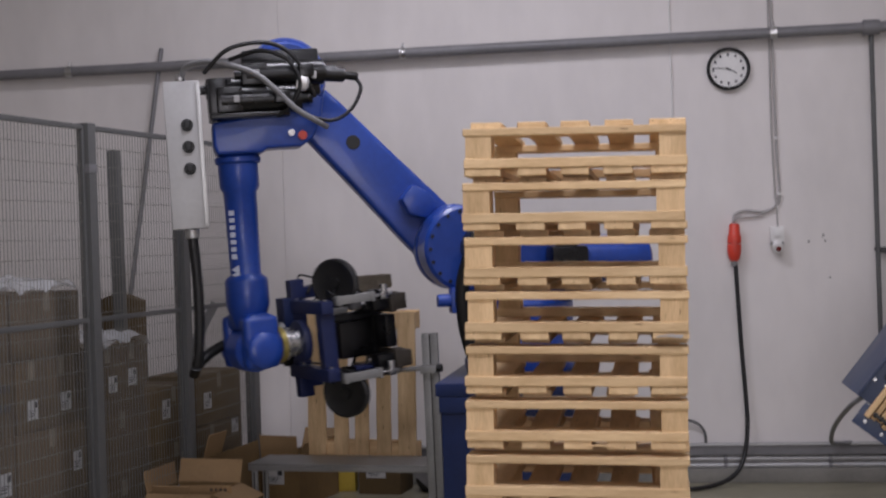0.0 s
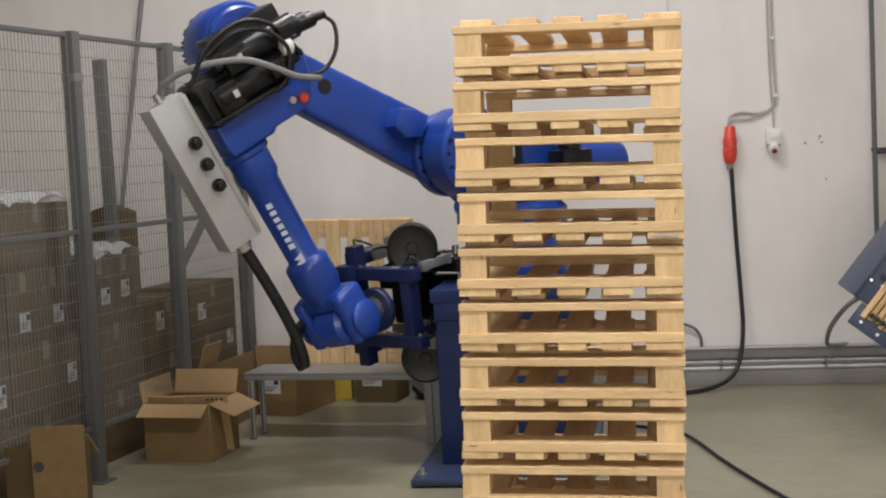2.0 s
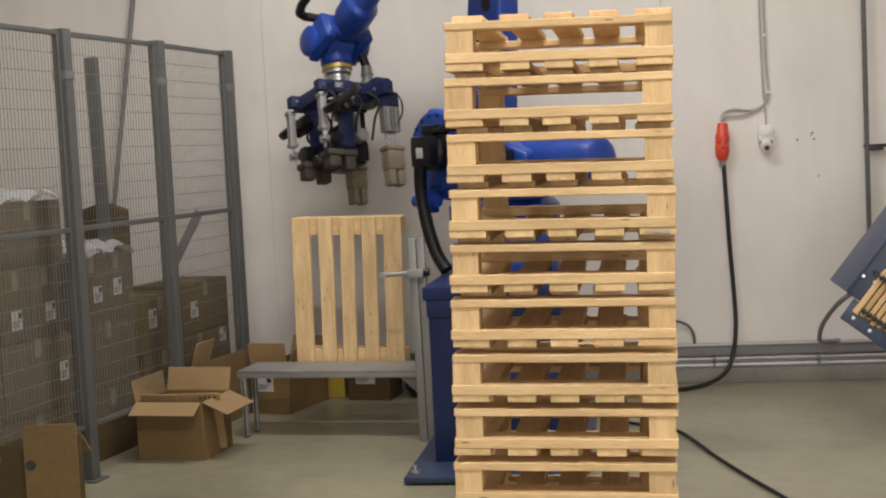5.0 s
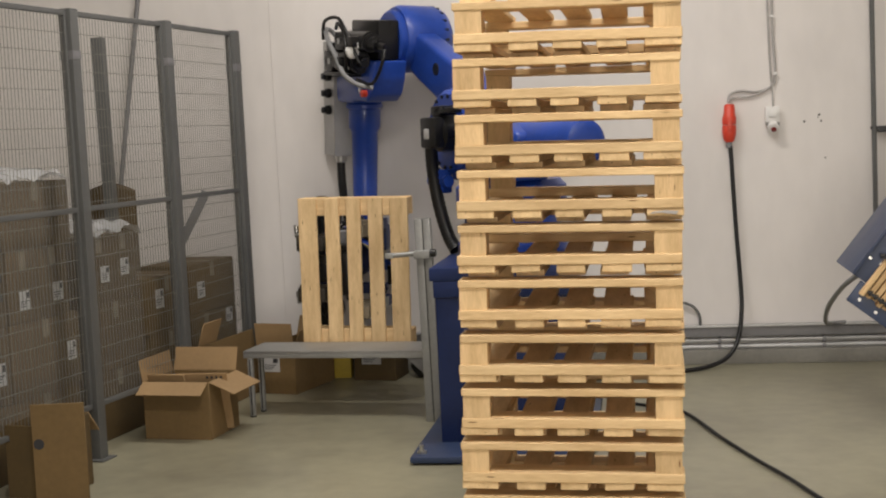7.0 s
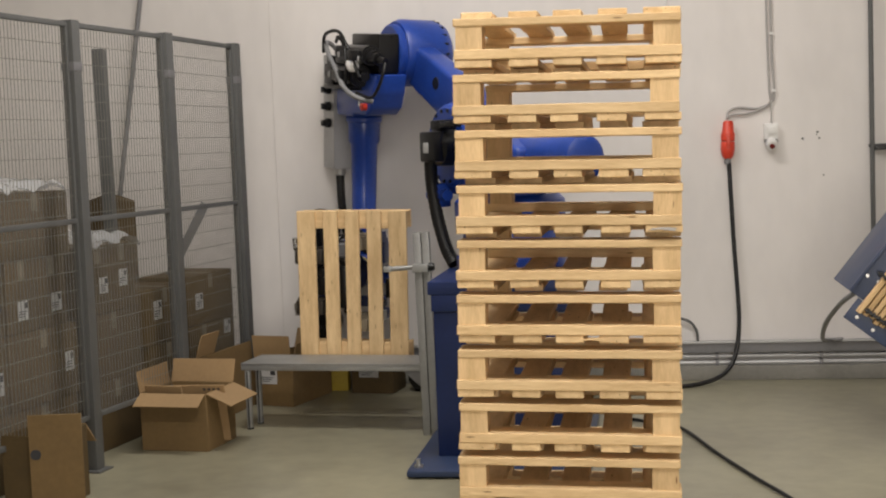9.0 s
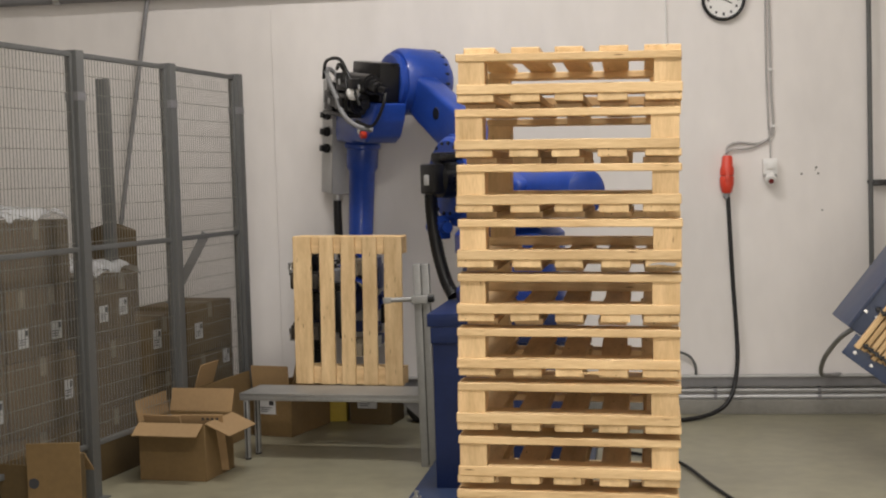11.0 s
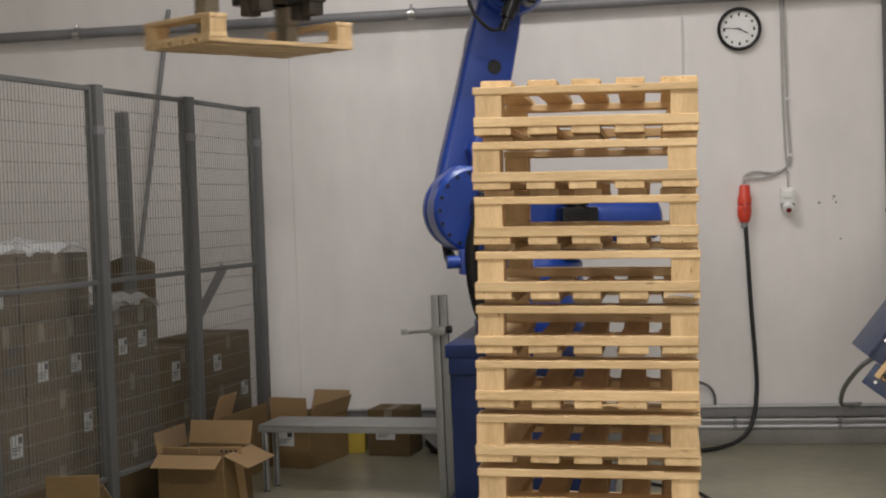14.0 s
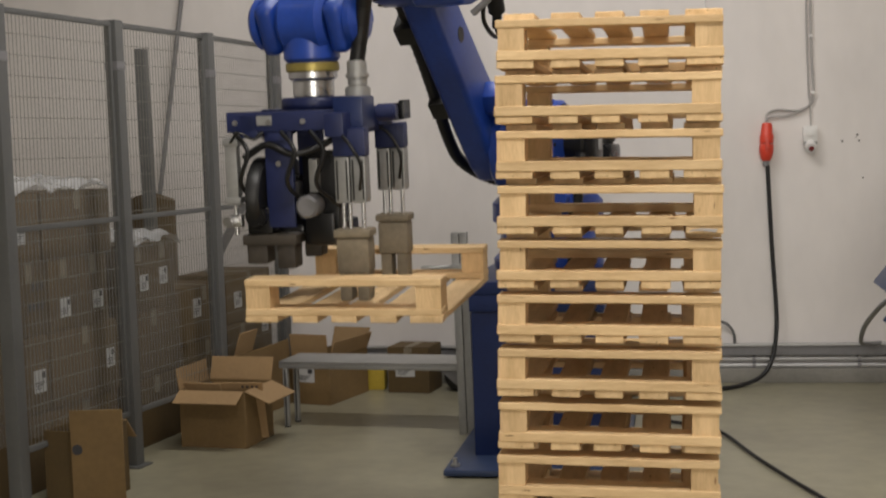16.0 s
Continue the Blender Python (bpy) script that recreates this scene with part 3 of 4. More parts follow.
def cartons():
    # the open carton in front of the fence, with the flat pieces in it
    carton(0.355, 0.33, 0.285, pose(-1.785, 2.80, 0, 0, 0, -7), "open brown cardboard carton with its flaps folded out", [("f", -30), ("r", -24), ("b", 72), ("l", 82)], name="open_carton")
    s = thing("card_insert", "pale cardboard insert with punched holes", "packing", pose(-1.70, 2.80, 0.02, 14, 0, 0))
    part("sheet", rbox(-0.13, 0.13, -0.004, 0.004, 0, 0.30, 0.002, 1), "card_in", s)
    for k in range(4):
        part("hole_mark", rbox(0.02 + 0.024 * k, 0.033 + 0.024 * k, -0.0052, -0.0042, 0.272, 0.284, 0.0003, 1), "ink", s)
    part("hole_mark", rbox(0.045, 0.072, -0.0052, -0.0042, 0.235, 0.25, 0.0003, 1), "ink", s)
    s = thing("card_insert", "pale cardboard insert leaning in the open carton", "packing", pose(-1.86, 2.79, 0.02, 18, 0, -8))
    part("sheet", rbox(-0.1, 0.1, -0.004, 0.004, 0, 0.31, 0.002, 1), "card_in", s)
    # a folded carton that leans along the fence behind it
    c = thing("flat_carton", "folded brown cardboard carton leaning along the fence", "box", along_fence(2.12, -0.085, 0))
    part("outer_sheet", moved(rbox(-0.34, 0.34, -0.006, 0, 0, 0.37, 0.002, 1), pose(0, 0, 0, -4)), "card_lit", c)
    part("inner_sheet", moved(rbox(-0.33, 0.335, 0.004, 0.010, 0, 0.355, 0.002, 1), pose(0, 0, 0, -4)), "card_shaded", c)
    part("flap", moved(rbox(-0.33, -0.12, -0.006, 0, 0, 0.13, 0.002, 1), pose(0, 0.026, 0.372, 18)), "card_in", c)
    # a carton close to the camera, by the fence
    carton(0.24, 0.27, 0.31, pose(-2.035, 1.715, 0, 0, 0, -8), "open cardboard carton with a hand hole", [("b", -50)], name="open_carton", tone="card_shaded")
    s = thing("carton_sheet", "loose cardboard sheet with a hand hole", "packing", pose(-1.915, 1.565, 0, 0, 0, 10))
    part("sheet", rbox(-0.112, 0.108, -0.004, 0.004, 0, 0.405, 0.002, 1), "card_lit", s)
    part("hand_hole", lathe([(0.022, -0.0052), (0.022, -0.0042)], 16, "y"), "ink", s, "", pose(-0.085, 0, 0.24))
    # under and behind the table
    carton(0.25, 0.46, 0.27, pose(-1.555, 3.97, 0, 0, 0, -15), "opened brown carton with a white label under the table", [("f", 84), ("r", 70), ("b", 66)], [(-0.03, 0.17, 0.11, 0.085)], name="open_carton")
    carton(0.26, 0.24, 0.27, pose(-1.10, 4.22, 0, 0, 0, -8), "closed brown carton with a white label beside the wall", labels=[(-0.02, 0.14, 0.12, 0.085)])
    carton(0.14, 0.12, 0.15, pose(-1.36, 4.26, 0, 0, 0, 5), "small yellow carton between two boxes", tape=False, tone="yellow")
    b = thing("black_bag", "crumpled black bag on the floor by the wall", "bag", pose(-0.78, 4.2, 0))
    bm = bmesh.new()
    bmesh.ops.create_icosphere(bm, subdivisions=3, radius=0.13)
    for v in bm.verts:
        q = 1 + 0.35 * noise.noise(v.co * 14)
        v.co = Vector((v.co.x * q, v.co.y * q * 0.8, max(0.0, v.co.z * q * 1.0 + 0.11)))
    part("sack", bm, "black", b)
    # stacked cartons behind the fence, their faces along it: stretch of the fence, heights, depth, gap behind the fence, tilt
    for a, b, z0, z1, deep, gap, tilt, lab in (
        (-0.1, 0.46, 0.0, 0.335, 0.4, 0.15, 0, []), (0.47, 1.0, 0.0, 0.335, 0.4, 0.16, 0, []),
        (-0.1, 0.46, 0.341, 0.675, 0.4, 0.155, 0, [(0.21, 0.14, 0.09, 0.1)]), (0.47, 1.01, 0.341, 0.675, 0.4, 0.15, 0, [(0.2, 0.16, 0.07, 0.09)]),
        (-0.02, 0.22, 0.681, 1.0, 0.4, 0.15, 0, []), (0.23, 0.475, 0.681, 1.0, 0.4, 0.16, 0, []), (0.482, 0.715, 0.681, 1.0, 0.4, 0.15, 0, [(0.0, 0.10, 0.085, 0.085)]), (0.722, 0.955, 0.681, 1.0, 0.4, 0.155, 0, [(0.03, 0.11, 0.085, 0.085)]),
        (-0.1, 0.45, 1.006, 1.30, 0.4, 0.16, 0, [(0.12, 0.12, 0.1, 0.08)]), (0.46, 1.0, 1.006, 1.30, 0.4, 0.15, 0, []),
        (1.12, 1.59, 0.0, 0.335, 0.4, 0.15, 0, []), (1.12, 1.6, 0.341, 0.675, 0.4, 0.155, 0, []),
        (1.11, 1.345, 0.681, 1.01, 0.4, 0.15, 0, [(0.05, 0.14, 0.08, 0.08)]), (1.352, 1.585, 0.681, 1.01, 0.4, 0.155, 0, [(0.0, 0.16, 0.08, 0.085)]),
        (1.63, 2.04, 0.0, 0.452, 0.3, 0.12, 0, []), (1.61, 2.04, 0.458, 0.75, 0.3, 0.12, 0, [(-0.085, 0.18, 0.085, 0.1)]),
        (2.07, 2.43, 0.0, 0.245, 0.3, 0.12, 0, []), (2.435, 2.64, 0.0, 0.245, 0.3, 0.12, 0, []),
        (2.07, 2.43, 0.251, 0.49, 0.3, 0.12, 0, [(0.06, 0.12, 0.085, 0.085)]), (2.437, 2.64, 0.251, 0.49, 0.3, 0.125, 0, [(0.01, 0.19, 0.08, 0.08)]),
        (2.075, 2.63, 0.497, 0.77, 0.3, 0.12, 0, [(-0.14, 0.13, 0.09, 0.09)]),
    ):
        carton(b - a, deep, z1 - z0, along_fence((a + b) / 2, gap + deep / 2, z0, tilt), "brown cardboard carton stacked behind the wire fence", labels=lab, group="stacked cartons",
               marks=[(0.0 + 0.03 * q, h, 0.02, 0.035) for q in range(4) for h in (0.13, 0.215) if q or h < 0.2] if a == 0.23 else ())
    d = thing("paper_roll", "pale brown rolled cardboard sheet standing behind the fence", "roll", pose(-2.50, 3.66, 0.0))
    bm = bmesh.new()
    pts = [(0.15 * math.cos(radians(a)), 0.08 * math.sin(radians(a))) for a in range(0, 361, 15)]
    lo = [bm.verts.new((x, y, 0.0)) for x, y in pts[:-1]]
    hi = [bm.verts.new((x, y, 1.24 - 0.05 * abs(x) * 6)) for x, y in pts[:-1]]
    for i in range(len(lo)):
        j = (i + 1) % len(lo)
        bm.faces.new((lo[i], lo[j], hi[j], hi[i]))
    bm.faces.new(hi)
    part("roll", bm, "card_shaded", d)
    # stretch film over the stacked cartons
    for a, wide, top, low in ((0.45, 1.12, 1.306, 0.25), (1.35, 0.50, 1.016, 0.2)):
        f = thing("stretch_film", "crumpled clear stretch film wrapped over the stacked cartons", "packaging", along_fence(a, 0.35, 0), "stretch film")
        bm = bmesh.new()
        bmesh.ops.create_grid(bm, x_segments=60, y_segments=26, size=0.5)
        for v in bm.verts:
            x, y = v.co.x * wide, v.co.y * 0.46
            e = max(0, abs(x) - wide / 2 + 0.03) + max(0, abs(y) - 0.20)
            v.co = Vector((x, y, top + 0.012 + 0.075 * abs(noise.noise((x * 4 + a, y * 6, 0.3))) + 0.035 * abs(noise.noise((x * 13, y * 15, 2))) - e * 0.9))
        part("top_sheet", bm, "film_top", f)
        bm = bmesh.new()
        bmesh.ops.create_grid(bm, x_segments=44, y_segments=40, size=0.5)
        for v in bm.verts:
            x, z = v.co.x * wide, low + (v.co.y + 0.5) * (top - low + 0.02)
            v.co = Vector((x, -0.214 + 0.010 * noise.noise((x * 5, z * 3, 1.3)) + 0.006 * noise.noise((x * 19, z * 6, 4)), z))
        part("front_sheet", bm, "film", f)


# ---- table with its stop ----
def table():
    t = thing("work_table", "low grey table of aluminium profiles", "table")
    m = pose(-1.09, 3.2, 0, 0, 0, -6)
    part("top_plate", moved(rbox(-0.51, 0.52, -0.12, 0.17, 0.338, 0.35, 0.002), m), "alu_dull", t)
    # rails and legs in the duller aluminium, which stands in for their shade
    for y in (-0.12, 0.13):
        part("long_rail", moved(rbox(-0.51, 0.52, y, y + 0.03, 0.312, 0.337, 0.003), m), "alu_dull", t)
    for x in (-0.49, 0.475):
        part("cross_rail", moved(rbox(x, x + 0.025, -0.089, 0.129, 0.315, 0.336, 0.002), m), "alu_dull", t)
        for y in (-0.12, 0.02):
            leg = part("leg", moved(rbox(x, x + 0.026, y, y + 0.026, 0.006, 0.311, 0.003), m), "alu_dull", t)
            part("leg_slot", moved(rbox(x + 0.010, x + 0.016, y - 0.0012, y + 0.002, 0.012, 0.305, 0.0005, 1), m), "black_metal", leg)
            part("foot", moved(rod((x + 0.013, y + 0.013, 0), (x + 0.013, y + 0.013, 0.007), 0.017, 14), m), "black", leg)
    for y in (-0.1,):
        part("gusset", moved(prism([(0.473, 0.22), (0.473, 0.311), (0.37, 0.311)], y - 0.004, y + 0.004, 0.001), m), "pipe", t)
    s = thing("stop_post", "upright aluminium profile with a clamped stop arm", "stand", pose(-0.585, 2.98, 0, 0, -0.8, 0))
    for dx in (-0.021, 0.021):
        part("profile", rbox(dx - 0.019, dx + 0.019, -0.02, 0.02, 0, 1.02, 0.003), "alu_dull", s)
    part("profile_slot", rbox(-0.004, 0.004, -0.016, 0.016, 0.01, 1.01, 0.001, 1), "black", s)
    part("stop_arm", rod((-0.17, -0.045, 0.846), (0.04, -0.045, 0.852), 0.012, 14), "alu_dull", s)
    part("clamp_block", rbox(-0.045, 0.035, -0.07, -0.02, 0.825, 0.865, 0.004), "alu_dull", s)
    part("knob", rod((0.035, -0.045, 0.85), (0.065, -0.045, 0.85), 0.02, 16, None, 0.004), "black", s)
    part("arm_pad", rbox(-0.19, -0.15, -0.06, -0.03, 0.832, 0.86, 0.003), "alu_dull", s)


# ---- pedestal ----
def pedestal():
    p = thing("robot_pedestal", "dark blue painted steel robot pedestal bolted to the floor", "pedestal")
    part("column", rbox(-0.455, 0.145, 2.36, 3.30, 0.03, 0.775, 0.01), "blue_dark", p)
    part("top_plate", rbox(-0.475, 0.165, 2.34, 3.33, 0.775, 0.835, 0.008), "blue_dark", p)
    part("floor_plate", rbox(-0.555, 0.24, 2.08, 3.42, 0.008, 0.038, 0.012), "blue_grey", p)
    for x, y in ((-0.51, 2.15), (0.18, 2.15), (-0.51, 3.1)):
        part("anchor_bolt", join(rod((x, y, 0.038), (x, y, 0.05), 0.024, 6), rod((x, y, 0.05), (x, y, 0.075), 0.011, 10)), "steel", p)
    part("cover_lip", rbox(-0.46, 0.15, 2.345, 2.358, 0.70, 0.775, 0.004), "blue_dark", p)


# ---- slat magazine beside the wall ----
def magazine():
    m = pose(1.815, 2.55, 0.655, 0, 38, 0)
    g = thing("slat_magazine", "dark blue-grey steel magazine tilted and filled with pine slats", "machine", m)
    part("side_plate", rbox(-0.39, 0.2, -0.012, 0.0, -0.2, 0.5, 0.004), "blue_grey", g)
    part("lower_plate", rbox(-0.335, 0.2, -0.016, 0.0, -0.31, -0.203, 0.004), "blue_grey", g)
    part("back_plate", rbox(-0.385, -0.365, 0.002, 0.5, -0.2, 0.5, 0.004), "blue_grey", g)
    part("side_plate", rbox(-0.36, 0.2, 0.488, 0.5, -0.2, 0.5, 0.004), "blue_grey", g)
    part("edge_rail", rbox(-0.39, -0.375, -0.03, -0.0125, -0.2, 0.5, 0.003), "blue_grey", g)
    for z, x0 in ((-0.225, -0.29), (-0.062, -0.345)):
        comb = part("comb_strip", rbox(x0, 0.2, -0.062, -0.0465, z - 0.007, z + 0.007, 0.002), "black", g, "black toothed comb strip")
        x = x0 + 0.014
        while x < 0.19:
            part("tooth", rbox(x - 0.004, x + 0.004, -0.068, -0.045, z - 0.013, z + 0.013, 0.002, 1), "black", comb)
            x += 0.029
    for x, z in ((-0.365, -0.10), (-0.31, -0.095), (-0.355, 0.06), (-0.30, 0.07), (-0.345, 0.22), (-0.24, -0.02), (-0.29, -0.275), (-0.20, -0.28)):
        part("bolt", rod((x, -0.022, z), (x, -0.011, z), 0.008, 8), "steel", g)
    for k in range(14):
        s = thing("pine_slat", "pale pine slat lying in the magazine", "slat", m @ pose(-0.30 + 0.029 * k, -0.0455, 0.0), "slats in the magazine")
        part("slat", rbox(-0.0115, 0.0115, 0, 0.031, -0.255 + 0.006 * (k % 3), -0.02, 0.003, 1), "wood_block", s)
    leg = thing("magazine_stand", "blue-grey steel stand under the slat magazine", "machine", pose(1.75, 2.56, 0))
    for y in (0.0, 0.4):
        part("leg", rbox(0.0, 0.06, y, y + 0.06, 0, 0.40, 0.004), "blue_grey", leg)
    part("brace", rbox(0.0, 0.4, 0.0, 0.46, 0.402, 0.44, 0.004), "blue_grey", leg)
    c = thing("machine_cable", "grey cable looping from the magazine to the floor trunking", "cable")
    part("cable", hose([(1.425, 2.575, 0.725), (1.375, 2.7, 0.66), (1.37, 3.2, 0.50), (1.44, 3.9, 0.32), (1.53, 4.35, 0.24), (1.62, 4.44, 0.23)], 0.012), "grey_hose", c)


# ---- robot ----
SX, SY, SZ, A1, LINK, A3, FORE = -0.149, 2.944, 1.44, 0.285, 1.169, 0.264, 1.283
BASE = (SX, SY, 0.836)
FLANGE = 0.24
# the pallet's centre as the tool holds it, seen from the wrist
GRIP = Vector((-0.178, 0.0, 0.90))


def bolts(ring, radius, count, y0, y1, size=0.011, start=0.0):
    """Bolt heads on a circle round the y axis, as one mesh each."""
    out = []
    for k in range(count):
        a = start + 2 * math.pi * k / count
        x, z = radius * math.cos(a), radius * math.sin(a)
        out.append(rod((x, y0, z), (x, y1, z), size, 6))
    return out


def ydisc(r, y0, y1, bev=0.012, seg=40):
    return lathe([(r - bev, y0), (r, y0 + bev), (r, y1 - bev), (r - bev, y1)], seg, "y")


def xdisc(r, x0, x1, bev=0.008, seg=28):
    return lathe([(r - bev, x0), (r, x0 + bev), (r, x1 - bev), (r - bev, x1)], seg, "x")


def robot():
    R = thing("industrial_robot", "large blue six-axis industrial robot arm with black motors", "robot", pose(*BASE))
    part("base", lathe([(0.26, 0.0), (0.27, 0.02), (0.27, 0.06), (0.24, 0.09), (0.23, 0.2), (0.25, 0.22)], 40), "blue", R)
    # turret, which turns on the base; its x is the way the arm reaches
    t = part("turret", join(lathe([(0.24, 0.225), (0.27, 0.24), (0.27, 0.33), (0.24, 0.36)], 40),
                            prism([(-0.30, 0.36), (0.30, 0.36), (0.40, 0.46), (0.47, 0.56), (0.485, 0.64), (0.45, 0.75), (0.36, 0.82), (0.20, 0.80), (-0.10, 0.66), (-0.34, 0.58)], -0.04, 0.16, 0.03, 3)), "blue", R)
    hub = part("shoulder_hub", ydisc(0.205, -0.02, 0.185, 0.015, 48), "blue", t, "", pose(A1, 0, SZ - BASE[2]))
    for b in bolts(0, 0.178, 18, 0.18, 0.193, 0.009):
        part("bolt", b, "black", hub)
    part("motor", join(ydisc(0.095, 0.10, 0.24, 0.015), rbox(-0.075, 0.075, 0.23, 0.29, -0.075, 0.075, 0.015), rbox(-0.05, 0.05, 0.14, 0.24, 0.08, 0.13, 0.012), rbox(-0.2, 0.02, 0.2, 0.24, 0.09, 0.12, 0.008)), "black_metal", t, "black drive motor at the shoulder", pose(A1 - 0.06, 0.04, SZ - BASE[2]))
    part("motor_plate", rbox(-0.025, 0.025, 0.291, 0.295, -0.03, 0.02, 0.002), "label", t, "", pose(A1 - 0.06, 0.04, SZ - BASE[2]))
    part("balancer", join(moved(lathe([(0.07, -0.68), (0.10, -0.66), (0.115, -0.6), (0.115, -0.12), (0.09, -0.06)], 32, "x"), pose(0, 0.0, 0.53)), rbox(-0.2, -0.05, -0.1, 0.1, 0.36, 0.5, 0.02)), "blue", t)
    part("turning_motor", join(rbox(-0.28, -0.10, 0.17, 0.30, 0.40, 0.60, 0.02), rod((-0.19, 0.235, 0.6), (-0.19, 0.235, 0.7), 0.06, 20, None, 0.01)), "black_metal", t)
    part("cable_clamp", join(rbox(0.30, 0.38, 0.16, 0.24, 0.30, 0.42, 0.01), rod((0.26, 0.2, 0.36), (0.44, 0.2, 0.36), 0.03, 14)), "blue", t)
    part("supply_hose", hose([(0.30, 0.27, 0.56), (0.33, 0.25, 0.42), (0.32, 0.23, 0.25), (0.28, 0.21, 0.1), (0.22, 0.2, 0.02)], 0.034, 12, 12, 0.003), "black", t, "black corrugated supply hose")
    # lower arm: origin at the shoulder, z up along it
    arm = part("lower_arm", join(
        prism([(-0.05, -0.15), (-0.115, -0.09), (-0.135, 0.02), (-0.130, 0.25), (-0.118, 0.55), (-0.108, 0.9), (-0.098, 1.04), (-0.04, 1.15), (0.08, 1.16), (0.128, 1.08), (0.135, 0.9), (0.142, 0.55), (0.152, 0.25), (0.155, 0.02), (0.13, -0.1), (0.07, -0.15)], -0.25, -0.11, 0.028, 3),
        ydisc(0.205, -0.135, -0.05, 0.015, 48)), "blue", R)
    part("bearing_ring", ydisc(0.178, -0.06, -0.028, 0.01, 48), "blue", arm)
    part("motor_opening", ydisc(0.118, -0.03, -0.022, 0.004, 36), "black_metal", arm)
    for b in bolts(0, 0.192, 18, -0.052, -0.040, 0.009):
        part("bolt", b, "black", arm)
    part("hole", ydisc(0.036, -0.116, -0.1075, 0.003, 24), "black", arm, "", pose(-0.012, 0, 0.722))
    part("stop_block", moved(prism([(-0.055, -0.08), (0.03, -0.085), (0.075, -0.01), (0.05, 0.07), (-0.04, 0.08), (-0.07, 0.0)], -0.12, 0.0, 0.014, 2), pose(-0.02, 0, 0.30)), "blue", arm, "blue stop block with a worn pale face")
    part("side_hose", hose([(0.05, -0.284, 1.02), (0.06, -0.292, 0.7), (0.06, -0.315, 0.4), (0.05, -0.345, 0.15), (0.04, -0.34, -0.05), (0.0, -0.25, -0.23), (0.0, -0.1, -0.26)], 0.03, 14, 10, 0.004), "black", arm)
    for z in (0.85, 0.38):
        part("hose_clip", rbox(0.02, 0.12, -0.335, -0.245, z - 0.05, z + 0.05, 0.008), "black", arm)
    # elbow housing: origin on the elbow axis, x along the forearm, z towards the forearm's line
    el = part("elbow_housing", join(
        prism([(0.115, -0.15), (0.22, -0.13), (0.31, -0.09), (0.35, -0.03), (0.35, 0.13), (0.368, 0.15), (0.368, 0.36), (0.33, 0.375), (0.22, 0.375), (0.19, 0.10), (0.115, 0.08)], -0.075, 0.13, 0.016, 3),
        ydisc(0.165, -0.085, -0.03, 0.012),
        moved(xdisc(0.108, 0.37, 0.41, 0.01), pose(0, 0.0, A3))), "blue", R)
    dome = part("elbow_dome", lathe([(0.05, -0.40), (0.12, -0.388), (0.165, -0.355), (0.187, -0.30), (0.193, -0.10), (0.18, -0.07)], 48, "y"), "blue", el)
    for k in range(7):
        a = radians(200 + 20 * k)
        part("rib", moved(rbox(0.06, 0.185, -0.012, 0.012, -0.008, 0.008, 0.003, 1), pose(0, -0.375, 0) @ pose(0, 0, 0, 0, math.degrees(a), 0) @ pose(0, 0, 0, 0, 0, 14)), "blue", dome)
    for b in bolts(0, 0.18, 20, -0.325, -0.295, 0.008):
        part("bolt", b, "black", dome)
    for x, y, r, za, zb in ((0.125, 0.16, 0.066, -0.04, 0.34), (0.01, 0.15, 0.058, -0.16, 0.22), (0.06, 0.05, 0.055, 0.04, 0.38)):
        part("motor", join(rod((x, y, za), (x, y, zb), r, 24, None, 0.012), rbox(x - r * 0.9, x + r * 0.9, y - r * 0.9, y + r * 0.9, zb - 0.11, zb + 0.01, 0.012),
                           rbox(x - 0.03, x + 0.03, y, y + r + 0.04, za + 0.06, za + 0.13, 0.01), rod((x, y, zb), (x, y, zb + 0.04), 0.022, 12), rod((x, y, za - 0.05), (x, y, za), 0.03, 12)), "black_metal", el, "black servo motor at the elbow")
    part("motor_mount", rbox(-0.11, 0.112, -0.028, 0.10, -0.14, 0.22, 0.014), "black_metal", el, "black motor mounting plate")
    part("gear_cover", join(rbox(0.185, 0.21, -0.05, 0.21, 0.02, 0.385, 0.01), rbox(0.02, 0.19, -0.06, 0.19, 0.30, 0.385, 0.015)), "black_metal", el)
    part("motor_plug", join(rod((0.02, 0.15, -0.15), (0.03, 0.15, -0.25), 0.035, 16, None, 0.006), rod((0.03, 0.15, -0.245), (0.04, 0.14, -0.31), 0.02, 12, None, 0.004)), "black_metal", el)
    for x, y, z in ((0.125, 0.226, 0.26), (0.135, 0.226, 0.06), (0.01, 0.209, 0.16), (0.03, 0.209, -0.10)):
        part("plate", rbox(x - 0.016, x + 0.016, y, y + 0.004, z - 0.012, z + 0.012, 0.001), "label", el)
    part("white_cap", moved(lathe([(0.035, 0), (0.04, 0.02), (0.034, 0.045), (0.015, 0.055)], 20, "x"), pose(0.06, 0.215, -0.02, 0, 75, 30)), "white", el)
    part("red_knob", rod((0.30, 0.125, -0.035), (0.30, 0.16, -0.035), 0.021, 16, None, 0.004), "red", el)
    part("steel_knob", rod((0.285, 0.125, 0.015), (0.285, 0.15, 0.015), 0.016, 16), "steel", el)
    part("arm_conduit", hose([(0.0, 0.06, 0.50), (-0.045, 0.12, 0.47), (-0.05, 0.2, 0.36), (0.012, 0.26, 0.186), (0.10, 0.26, 0.08), (0.185, 0.255, 0.0), (0.24, 0.22, -0.09), (0.265, 0.14, -0.15)], 0.014, 10), "grey_hose", el, "grey conduit over the elbow motors")
